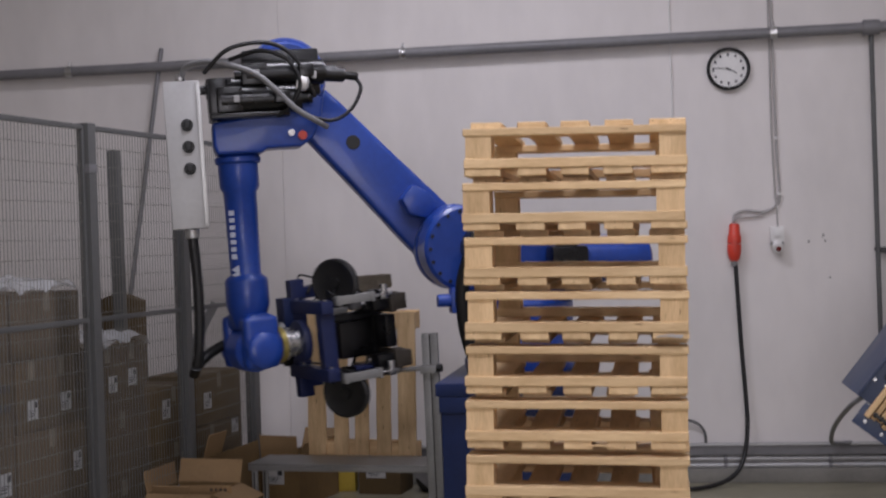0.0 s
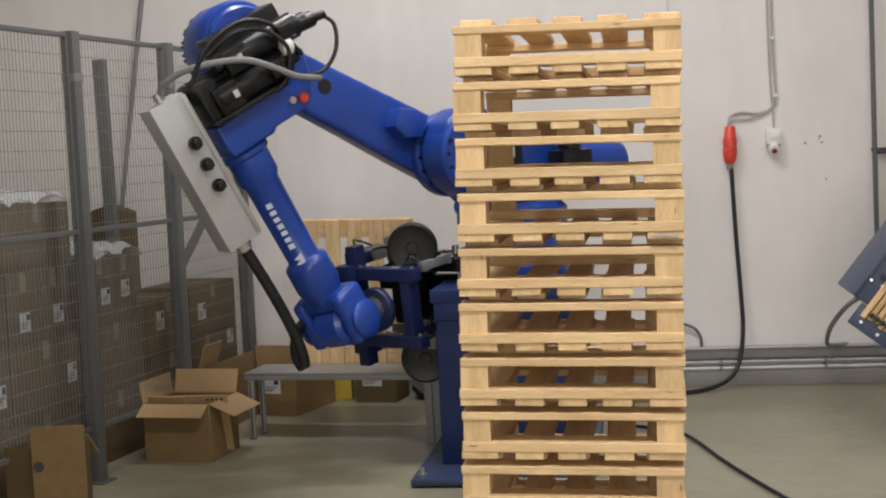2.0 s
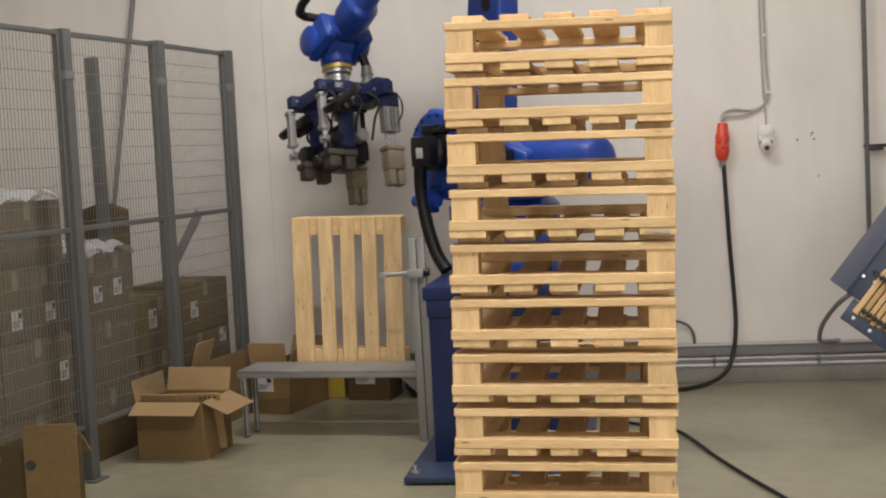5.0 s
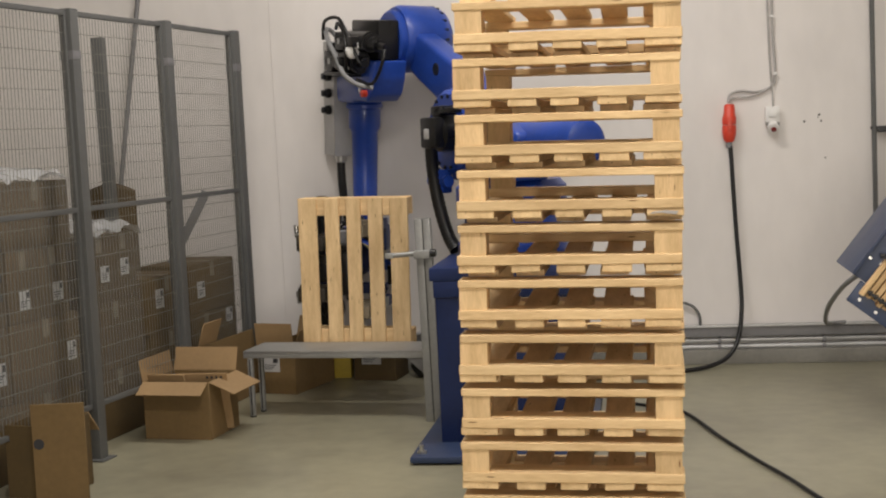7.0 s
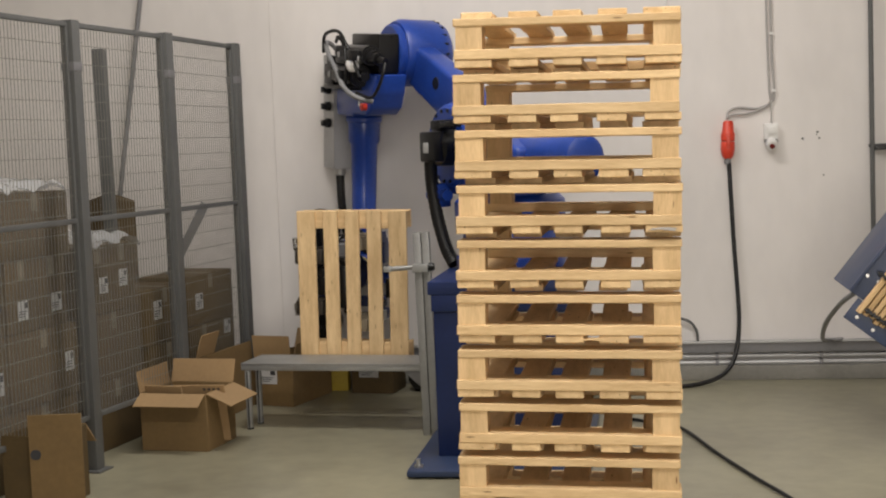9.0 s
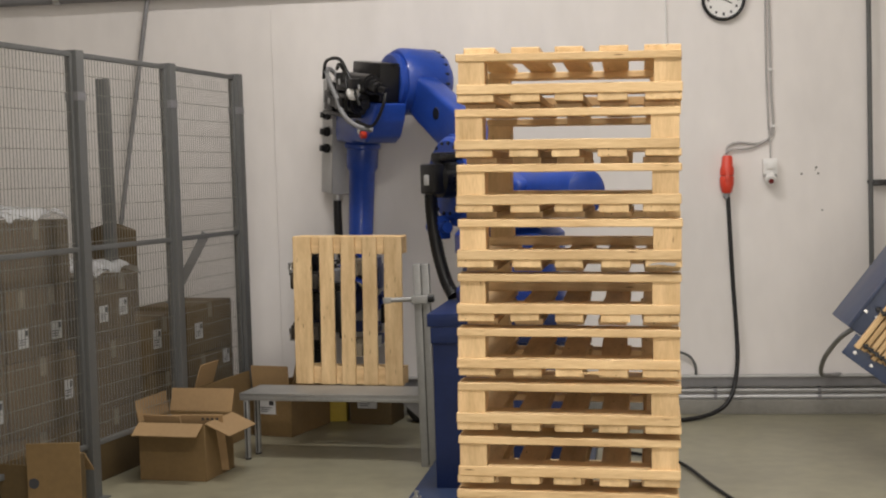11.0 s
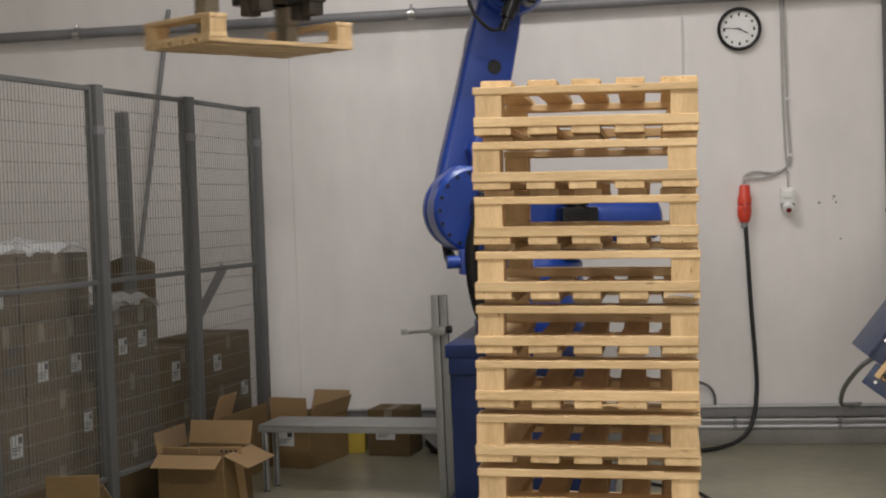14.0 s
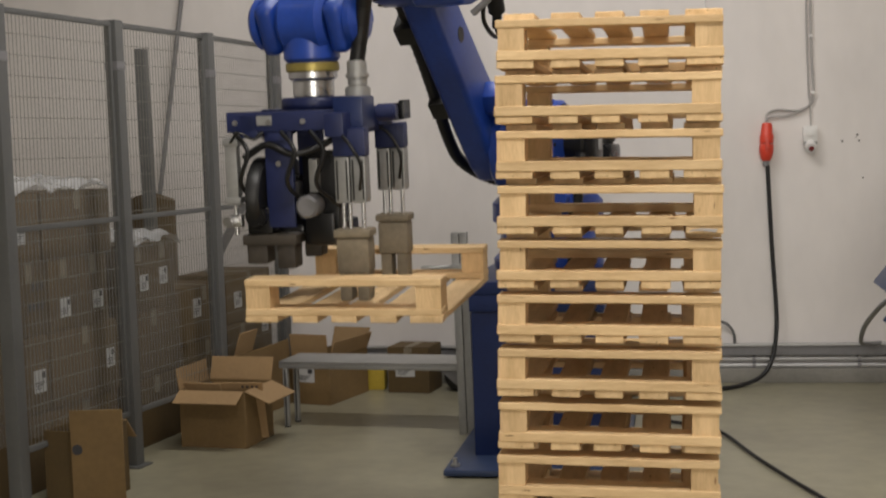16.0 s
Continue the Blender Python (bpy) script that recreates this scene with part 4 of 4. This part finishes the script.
    part("loop_cable", hose([(0.0, 0.2, 0.40), (-0.10, 0.24, 0.28), (-0.12, 0.24, 0.10), (-0.04, 0.24, -0.02), (0.13, 0.2, -0.10)], 0.010, 10), "black", el)
    part("loop_cable", hose([(-0.06, 0.17, 0.28), (-0.09, 0.22, 0.14), (-0.04, 0.24, 0.02), (0.07, 0.25, -0.03), (0.17, 0.23, 0.02), (0.21, 0.2, 0.08)], 0.010, 10), "black", el)
    part("loop_cable", hose([(0.04, 0.14, -0.30), (0.10, 0.16, -0.32), (0.19, 0.17, -0.27), (0.24, 0.17, -0.18), (0.22, 0.2, -0.06)], 0.009, 10), "black", el)
    bx = part("junction_box", rbox(0.02, 0.70, -0.02, 0.12, A3 + 0.158, A3 + 0.322, 0.006), "alu_box", el, "long brushed aluminium junction box")
    part("box_lid", rbox(0.03, 0.69, 0.121, 0.127, A3 + 0.155, A3 + 0.175, 0.002), "alu", bx)
    for x in (0.225, 0.325, 0.425):
        part("connector", join(rod((x, 0.12, A3 + 0.225), (x, 0.15, A3 + 0.225), 0.028, 18, None, 0.004), rbox(x - 0.018, x + 0.018, 0.148, 0.175, A3 + 0.21, A3 + 0.24, 0.006)), "black", bx, "black round connector")
    part("hose_gland", moved(xdisc(0.034, 0.698, 0.745, 0.006), pose(0, 0.05, A3 + 0.235)), "alu", bx)
    part("cable_gland", moved(xdisc(0.022, -0.02, 0.022, 0.004), pose(0, 0.06, A3 + 0.24)), "steel", bx)
    # forearm, which rolls about its own line: origin at the wrist centre, x along it
    fo = part("forearm", join(lathe([(0.088, -0.95), (0.095, -0.94), (0.093, -0.765), (0.078, -0.74), (0.072, -0.36), (0.078, -0.35), (0.098, -0.335), (0.102, -0.32), (0.102, -0.21), (0.095, -0.19), (0.085, -0.15), (0.07, -0.10)], 32, "x"), rbox(-0.17, -0.09, -0.14, 0.14, -0.07, 0.07, 0.03, 3)), "blue", R)
    for s in (-1, 1):
        part("yoke_cheek", rbox(-0.16, 0.085, s * 0.12 - 0.034, s * 0.12 + 0.034, -0.085, 0.085, 0.03, 3), "blue", fo)
    for k in range(7):
        x = -0.645 + 0.034 * k
        w = 0.010 if k % 3 else 0.012
        bm = rbox(x - w, x + w, -0.014, 0.014, 0.0, 0.002, 0.0006, 1)
        part("lettering_bar", moved(bm, pose(0, 0, 0, -39, 0, 0) @ pose(0, -0.012, 0.0752)), "white_paint", fo)
    part("logo_mark", moved(prism([(0, -0.02), (0.02, 0.022), (0.032, -0.004), (0.045, 0.022), (0.06, -0.02)], -0.001, 0.001), pose(-0.40, 0, 0) @ pose(0, 0, 0, -39, 0, 0) @ pose(0, -0.01, 0.0765, 90, 0, 0)), "white_paint", fo)
    for s in (-1, 1):
        part("axis_cover", moved(lathe([(0.085, 0), (0.085, 0.02), (0.07, 0.035), (0.03, 0.04)], 28, "y"), pose(0, s * 0.152, 0, 0 if s > 0 else 180, 0, 0)), "blue", fo)
    # wrist body, which bends about y
    wr = part("wrist", join(ydisc(0.105, -0.083, 0.083, 0.02), xdisc(0.09, 0.02, 0.13, 0.012)), "blue", R)
    part("wrist_flange", join(xdisc(0.078, 0.128, 0.185, 0.006), xdisc(0.066, 0.185, FLANGE, 0.004)), "steel", wr, "bright steel tool flange")
    part("flange_ring", xdisc(0.086, 0.13, 0.16, 0.004), "brass", wr)
    segs = [part("hose_piece", join(rod((0, 0, -0.027), (0, 0, 0.027), 0.025, 14), rod((0, 0, -0.033), (0, 0, 0.033), 0.0235, 14)), "black", R) for k in range(18)]
    return R, t, arm, el, fo, wr, segs


def gripper():
    """The pallet gripper: origin at the flange, z towards the pallet. Also returns its two discs, which fold away."""
    g = thing("pallet_gripper", "dark blue pallet gripper with pneumatic cylinders and clamping feet", "gripper")
    part("mount_plate", lathe([(0.10, 0.0), (0.105, 0.006), (0.105, 0.03), (0.10, 0.036)], 28), "navy", g)
    for y in (-0.19, 0.13):
        beam = part("cross_beam", rbox(-0.23, 0.21, y, y + 0.06, 0.037, 0.10, 0.006), "navy", g)
        for x in (-0.2, -0.09, 0.02, 0.11):
            part("bolt", rod((x, y + 0.058, 0.07), (x, y + 0.068, 0.07), 0.009, 6), "steel", beam)
    for x, h in ((-0.19, 0.19), (0.115, 0.29)):
        part("long_beam", rbox(x, x + 0.06, -h, h, 0.045, 0.118, 0.006), "navy", g)
    part("name_plate", rbox(-0.13, -0.08, 0.1905, 0.193, 0.05, 0.08, 0.001, 1), "alu_dull", g)
    sock = part("hose_socket", join(rod((0.16, 0.05, 0.06), (0.16, 0.05, -0.03), 0.040, 20, None, 0.005), rod((0.16, 0.05, -0.03), (0.16, 0.05, -0.11), 0.031, 20, None, 0.004)), "alu_dull", g, "grey hose socket")
    part("collar", rod((0.16, 0.05, -0.07), (0.16, 0.05, -0.055), 0.037, 20, None, 0.003), "alu_dull", sock)
    part("side_box", rbox(0.12, 0.215, 0.06, 0.205, 0.0, 0.10, 0.008), "blue_dark", g)
    part("valve_block", join(rbox(0.212, 0.265, -0.14, -0.03, 0.03, 0.085, 0.006), *[rbox(0.268, 0.285, -0.13 + 0.026 * k, -0.113 + 0.026 * k, 0.02, 0.08, 0.003) for k in range(4)]), "black_metal", g)
    part("end_knob", rod((0.21, 0.02, 0.055), (0.275, 0.02, 0.055), 0.028, 18, None, 0.006), "navy", g)
    # clamping cylinders with guide rods and feet
    for x, y in ((0.178, 0.22), (0.195, -0.22)):
        c = part("cylinder", join(rbox(x - 0.048, x - 0.002, y - 0.03, y + 0.03, 0.18, 0.32, 0.005), rbox(x + 0.002, x + 0.048, y - 0.03, y + 0.03, 0.18, 0.32, 0.005)), "alu_dull", g, "aluminium pneumatic cylinder")
        for d in (-0.040, -0.010, 0.010, 0.040):
            part("groove", rbox(x + d - 0.0025, x + d + 0.0025, y + 0.0295, y + 0.031, 0.19, 0.31, 0.0005, 1), "black_metal", c)
        part("cylinder_mount", rbox(x - 0.052, x + 0.05, y - 0.028, y + 0.028, 0.095, 0.179, 0.005), "navy", g)
        for d in (-0.032, -0.012, 0.03):
            part("piston_rod", rod((x + d, y, 0.32), (x + d, y, 0.42), 0.0065, 10), "steel", c)
        part("clamp_foot", join(rbox(x - 0.058, x + 0.058, y - 0.045, y + 0.045, 0.40, 0.425, 0.008), rbox(x - 0.052, x + 0.052, y - 0.04, y + 0.04, 0.425, 0.535, 0.012),
                                rbox(x - 0.047, x - 0.008, y - 0.035, y + 0.035, 0.53, 0.62, 0.01), rbox(x + 0.008, x + 0.047, y - 0.035, y + 0.035, 0.53, 0.62, 0.01)), "tan", c, "worn brown clamping foot")
        part("air_hose", hose([(x + 0.03, y + 0.032, 0.28), (x + 0.045, y + 0.07, 0.2), (x, y + 0.075, 0.12), (x * 0.5, y * 0.7, 0.09)], 0.005, 8, 6), "black", c)
    for x, y in ((-0.215, 0.185), (-0.215, -0.185)):
        c = part("guide_cylinder", join(rbox(x - 0.02, x + 0.018, y - 0.02, y + 0.02, 0.115, 0.325, 0.004), rbox(x - 0.026, x + 0.024, y - 0.024, y + 0.024, 0.12, 0.14, 0.003), rbox(x - 0.026, x + 0.024, y - 0.024, y + 0.024, 0.30, 0.32, 0.003)), "alu_dull", g, "slim aluminium cylinder")
        part("piston_rod", rod((x, y, 0.325), (x, y, 0.42), 0.007, 10), "steel", c)
        part("sensor", join(rod((x - 0.012, y + 0.01, 0.375), (x - 0.012, y + 0.05, 0.375), 0.017, 14, None, 0.003), rbox(x - 0.02, x + 0.02, y - 0.02, y + 0.012, 0.355, 0.395, 0.004)), "steel", c)
        part("air_hose", hose([(x, y + 0.02, 0.13), (x + 0.04, y + 0.05, 0.1), (x + 0.08, y + 0.03, 0.12), (x + 0.1, y, 0.1)], 0.005, 8, 6), "black", c)
    for y in (0.14, -0.14):
        part("rear_foot", join(rbox(-0.20, -0.02, y - 0.05, y + 0.05, 0.42, 0.455, 0.01), rbox(-0.19, -0.12, y - 0.04, y + 0.04, 0.45, 0.515, 0.01), rbox(-0.09, -0.03, y - 0.04, y + 0.04, 0.45, 0.53, 0.01)), "tan_dark", g, "dark worn clamping foot")
        part("foot_carrier", join(rbox(-0.185, -0.10, y - 0.03, y + 0.035, 0.33, 0.42, 0.01), rod((-0.145, y, 0.36), (-0.145, y + (0.07 if y > 0 else -0.07), 0.36), 0.035, 18, None, 0.006)), "black_metal", g)
    # hanging plates and drives between the cylinders
    for y in (0.165, -0.165):
        part("hanger_plate", join(rbox(-0.115, -0.025, y - 0.01, y + 0.01, 0.098, 0.40, 0.005), rbox(-0.10, -0.04, y - 0.02, y + 0.02, 0.098, 0.13, 0.004)), "navy", g)
        part("bolt", rod((-0.07, y - 0.017, 0.20), (-0.07, y + 0.017, 0.20), 0.009, 8), "steel", g)
    part("drive_plate", join(rbox(-0.02, 0.095, 0.06, 0.10, 0.17, 0.45, 0.008), rbox(-0.01, 0.085, 0.10, 0.13, 0.36, 0.46, 0.008), rbox(-0.02, 0.07, -0.12, 0.06, 0.22, 0.40, 0.012)), "black_metal", g, "black drive housing")
    part("small_cylinder", rbox(0.012, 0.042, 0.102, 0.135, 0.19, 0.295, 0.004), "alu_dull", g)
    part("grey_gearbox", moved(ydisc(0.036, -0.045, 0.045, 0.008, 24), pose(0.02, 0.155, 0.335)), "pipe", g)
    part("cross_bar", rbox(-0.03, 0.10, 0.095, 0.115, 0.165, 0.182, 0.003), "black_metal", g)
    part("jaw_block", join(rbox(-0.02, 0.09, -0.15, 0.09, 0.40, 0.47, 0.012), rbox(-0.16, -0.03, -0.08, 0.08, 0.40, 0.46, 0.012)), "black_metal", g, "black clamping jaw block")
    for x0, y0 in ((-0.2, 0.2), (-0.12, -0.2), (0.05, 0.22), (0.0, -0.18), (-0.05, 0.2)):
        part("cable", hose([(x0, y0, 0.10), (x0 + 0.05, y0 * 1.15, 0.16), (x0 + 0.02, y0 * 1.1, 0.26), (x0 + 0.06, y0 * 0.6, 0.34)], 0.007, 8, 8), "black", g)
    part("air_line", hose([(0.13, 0.12, 0.11), (0.06, 0.16, 0.15), (-0.02, 0.19, 0.17), (-0.10, 0.19, 0.14), (-0.18, 0.18, 0.18)], 0.011, 10, 10), "black", g)
    discs = []
    for s in (-1, 1):
        d = part("disc", lathe([(0.04, -0.03), (0.108, -0.025), (0.118, -0.012), (0.118, 0.014), (0.108, 0.02), (0.08, 0.012), (0.03, 0.012), (0.026, 0.024)], 36), "black", g, "round black magnet disc")
        part("disc_arm", join(rbox(-0.03, 0.03, -0.02 - 0.1 * (s > 0), 0.02 + 0.1 * (s < 0), -0.07, -0.025, 0.008), rod((0, 0, -0.06), (0, 0, -0.02), 0.045, 18, None, 0.006)), "black_metal", d)
        discs.append(d)
    return g, discs


# ---- movement ----
# the held pallet: seconds, centre, turns about x, y, z
PALLET = [
    (6.6, -1.053, 3.40, 0.716, -89.3, 1.2, -3.2), (10.6, -1.053, 3.40, 0.716, -89.3, 1.2, -3.2), (11.5, -1.14, 3.43, 0.82, -89, 1, -3),
    (12.3, -1.225, 3.462, 0.93, -88, 0, -2), (12.5, -1.26, 3.469, 0.95, -87.6, 0, -1.6), (12.7, -1.295, 3.524, 1.084, -64, 0, 1.3),
    (12.9, -1.26, 3.53, 1.09, -44, 2, 18), (13.1, -1.203, 3.462, 1.103, -20, 4.4, 43), (13.3, -1.30, 3.42, 1.31, -8, 0, 66), (13.5, -1.39, 3.40, 1.757, 1, -5, 84),
    (13.8, -1.288, 3.01, 2.212, 1.1, -6.4, 97), (14.0, -1.43, 2.66, 2.243, 0, -2, 140), (14.2, -1.489, 2.219, 2.218, 0, 0, 190), (14.5, -1.173, 1.545, 2.163, 0, -1, 253),
    (14.7, -0.85, 1.10, 2.09, 0, 0, 302), (15.0, -0.51, 0.87, 1.93, 0.5, -0.8, 352), (15.2, -0.482, 0.739, 1.728, 1, 0, 357.5), (15.5, -0.476, 0.674, 1.455, 1.5, 0.2, 358.2),
    (15.8, -0.48, 0.63, 1.10, 2.5, 0.3, 358.2), (16.0, -0.483, 0.618, 0.957, 3, 0.4, 358.2)]
# the empty gripper: seconds, wrist centre, way of the tool, way of its x
TOOL = [
    (0.0, (-1.372, 2.492, 0.997), (0.77, 0.64, 0.08), (-0.64, 0.77, 0)), (0.2, (-1.2, 2.43, 0.894), (0.69, 0.72, 0.1), (-0.72, 0.69, 0)), (0.4, (-1.075, 2.385, 0.818), (0.63, 0.78, 0.12), (-0.78, 0.63, 0)),
    (0.6, (-0.958, 2.343, 0.748), (0.54, 0.84, 0.12), (-0.84, 0.54, 0)), (0.9, (-0.885, 2.316, 0.703), (0.48, 0.87, 0.12), (-0.87, 0.48, 0)), (3.7, (-0.882, 2.315, 0.701), (0.48, 0.87, 0.12), (-0.87, 0.48, 0)),
    (4.4, (-1.25, 3.0, 1.88), (0.3, 0.3, -0.9), (-0.1, 0.9, 0.3)), (5.1, (-1.14, 3.95, 2.05), (0.0, -0.3, -0.95), (0.8, 0.5, -0.2)), (5.8, (-1.20, 4.18, 1.66), (-0.1, -0.93, -0.35), (1, 0, 0)),
    (6.2, (-1.22, 4.28, 1.20), (-0.08, -0.97, -0.2), (1, 0, 0))]


def tool_keys():
    """All keys of the tool as seconds, wrist centre and turn (z: its way to the pallet)."""
    keys = []
    for t, w, a, x in TOOL:
        z = Vector(a).normalized()
        x = (Vector(x) - z * Vector(x).dot(z)).normalized()
        y = z.cross(x)
        keys.append((t, Vector(w), Matrix((x, y, z)).transposed().to_quaternion()))
    for t, x, y, z, rx, ry, rz in PALLET:
        m = pose(x, y, z, rx, ry, rz)
        keys.append((t, m @ GRIP, (m.to_3x3() @ Euler((math.pi, 0, 0)).to_matrix()).to_quaternion()))
    for a, b in zip(keys, keys[1:]):
        b[2].make_compatible(a[2])
    return keys


def tool_at(keys, t):
    """The wrist centre and the turn at t: smooth through the keys, at rest where two keys are equal."""
    i = max(k for k in range(len(keys) - 1) if keys[k][0] <= t or k == 0)
    def slope(k):
        if k in (0, len(keys) - 1):
            j = (k, k + 1) if k == 0 else (k - 1, k)
            return (keys[j[1]][1] - keys[j[0]][1]) / (keys[j[1]][0] - keys[j[0]][0])
        if (keys[k + 1][1] - keys[k][1]).length < 0.006 or (keys[k][1] - keys[k - 1][1]).length < 0.006:
            return Vector((0, 0, 0))
        return (keys[k + 1][1] - keys[k - 1][1]) / (keys[k + 1][0] - keys[k - 1][0])
    a, b = keys[i], keys[i + 1]
    h = b[0] - a[0]
    u = min(1.0, max(0.0, (t - a[0]) / h))
    m0, m1 = slope(i) * h, slope(i + 1) * h
    p = a[1] * (2 * u ** 3 - 3 * u * u + 1) + m0 * (u ** 3 - 2 * u * u + u) + b[1] * (3 * u * u - 2 * u ** 3) + m1 * (u ** 3 - u * u)
    rest = m0.length < 1e-6 or m1.length < 1e-6
    return p, a[2].slerp(b[2], u * u * (3 - 2 * u) if rest else u)


def frame_of(origin, x, y, z):
    m = Matrix((x, y, z)).transposed().to_4x4()
    m.translation = origin
    return m


def arm_at(w, q):
    """The world poses of turret, lower arm, elbow, forearm, wrist and gripper for a wrist centre and the tool's turn."""
    dx, dy = w.x - SX, w.y - SY
    turn = math.atan2(dy, dx)
    r, h = math.hypot(dx, dy) - A1, w.z - SZ
    reach = math.hypot(A3, FORE)
    c = min(math.hypot(r, h), 0.999 * (LINK + reach))
    k = math.atan2(h, r) + math.acos(max(-1, min(1, (LINK ** 2 + c * c - reach ** 2) / (2 * LINK * c))))
    fa = math.atan2(h - LINK * math.sin(k), r - LINK * math.cos(k)) - math.atan2(A3, FORE)
    out, side, up = Vector((math.cos(turn), math.sin(turn), 0)), Vector((-math.sin(turn), math.cos(turn), 0)), Vector((0, 0, 1))
    turret = frame_of((SX, SY, BASE[2]), out, side, up)
    shoulder = Vector((SX, SY, SZ)) + A1 * out
    kz = math.cos(k) * out + math.sin(k) * up
    link = frame_of(shoulder, math.sin(k) * out - math.cos(k) * up, side, kz)
    f = math.cos(fa) * out + math.sin(fa) * up
    elbow = frame_of(shoulder + LINK * kz, f, side, f.cross(side))
    a = q @ Vector((0, 0, 1))
    b = f.cross(a).normalized()
    fore = frame_of(w, f, b, f.cross(b))
    wrist = frame_of(w, a, b, a.cross(b))
    tool = Matrix.Translation(w + FLANGE * a) @ q.to_matrix().to_4x4()
    return turret, link, elbow, fore, wrist, tool


HOSE = 1.08


def hose_curve(p0, d0, p3, d3, bow, s):
    p1, p2 = p0 + s * d0 + bow, p3 + 0.6 * s * d3 + 0.4 * bow
    out = []
    for i in range(61):
        u = i / 60
        out.append((1 - u) ** 3 * p0 + 3 * (1 - u) ** 2 * u * p1 + 3 * (1 - u) * u * u * p2 + u ** 3 * p3)
    return out, sum((b - a).length for a, b in zip(out, out[1:]))


def hose_at(elbow, tool, count):
    """Poses of the hose's pieces between the junction box and the gripper; the hose keeps its length as far as it can."""
    p0, d0 = elbow @ Vector((0.74, 0.05, A3 + 0.235)), elbow.to_3x3() @ Vector((1, 0, -0.06))
    p3, d3 = tool @ Vector((0.16, 0.05, -0.10)), tool.to_3x3() @ Vector((0, 0, -1))
    # the hose hangs out to the side of the arm while the tool points down
    bow = max(0.0, -tool.col[2].z) * 0.32 * elbow.col[1].to_3d()
    lo, hi = 0.05, 2.0
    for k in range(18):
        mid = (lo + hi) / 2
        if hose_curve(p0, d0, p3, d3, bow, mid)[1] < HOSE:
            lo = mid
        else:
            hi = mid
    ps, length = hose_curve(p0, d0, p3, d3, bow, lo)
    out, run, i = [], 0.0, 0
    for k in range(count):
        want = length * (k + 0.5) / count
        while i < 59 and run + (ps[i + 1] - ps[i]).length < want:
            run += (ps[i + 1] - ps[i]).length
            i += 1
        d = ps[i + 1] - ps[i]
        p = ps[i] + d * ((want - run) / d.length)
        out.append(Matrix.Translation(p) @ d.to_track_quat("Z", "Y").to_matrix().to_4x4())
    return out


hall()
clock()
wall_fittings()
stack()
fence()
cartons()
table()
pedestal()
magazine()
held = held_pallet()
machine, turret, lower_arm, elbow_part, forearm, wrist_part, hose_parts = robot()
grip_tool, grip_discs = gripper()


def motions():
    keys = tool_keys()
    home = pose(*BASE).inverted()
    t0, x, y, z, rx, ry, rz = PALLET[0]
    rest = pose(x, y, z, rx, ry, rz)
    w0, q0 = tool_at(keys, t0)
    hold = arm_at(w0, q0)[5].inverted() @ rest
    rows = [[] for k in range(6 + len(hose_parts))]
    held_rows = []
    for i in range(161):
        t = i / 10
        w, q = tool_at(keys, t)
        ms = arm_at(w, q)
        for k in range(5):
            rows[k].append((t, home @ ms[k]))
        rows[5].append((t, ms[5]))
        for k, m in enumerate(hose_at(ms[2], ms[5], len(hose_parts))):
            rows[6 + k].append((t, home @ m))
        held_rows.append((t, rest if t < 10.6 else ms[5] @ hold))
    for ob, r in zip((turret, lower_arm, elbow_part, forearm, wrist_part, grip_tool, *hose_parts), rows):
        walk(ob, r)
    walk(held, held_rows)
    # the discs stand out until the pallet is clamped, then fold in
    for side, disc in zip((-1, 1), grip_discs):
        out, folded = pose(-0.14, side * 0.265, 0.165, 0, 217, 0), pose(-0.15, side * 0.115, 0.30, 0, 268, 0)
        walk(disc, [(0, out), (10.6, out), (12.2, folded), (16, folded)])


motions()
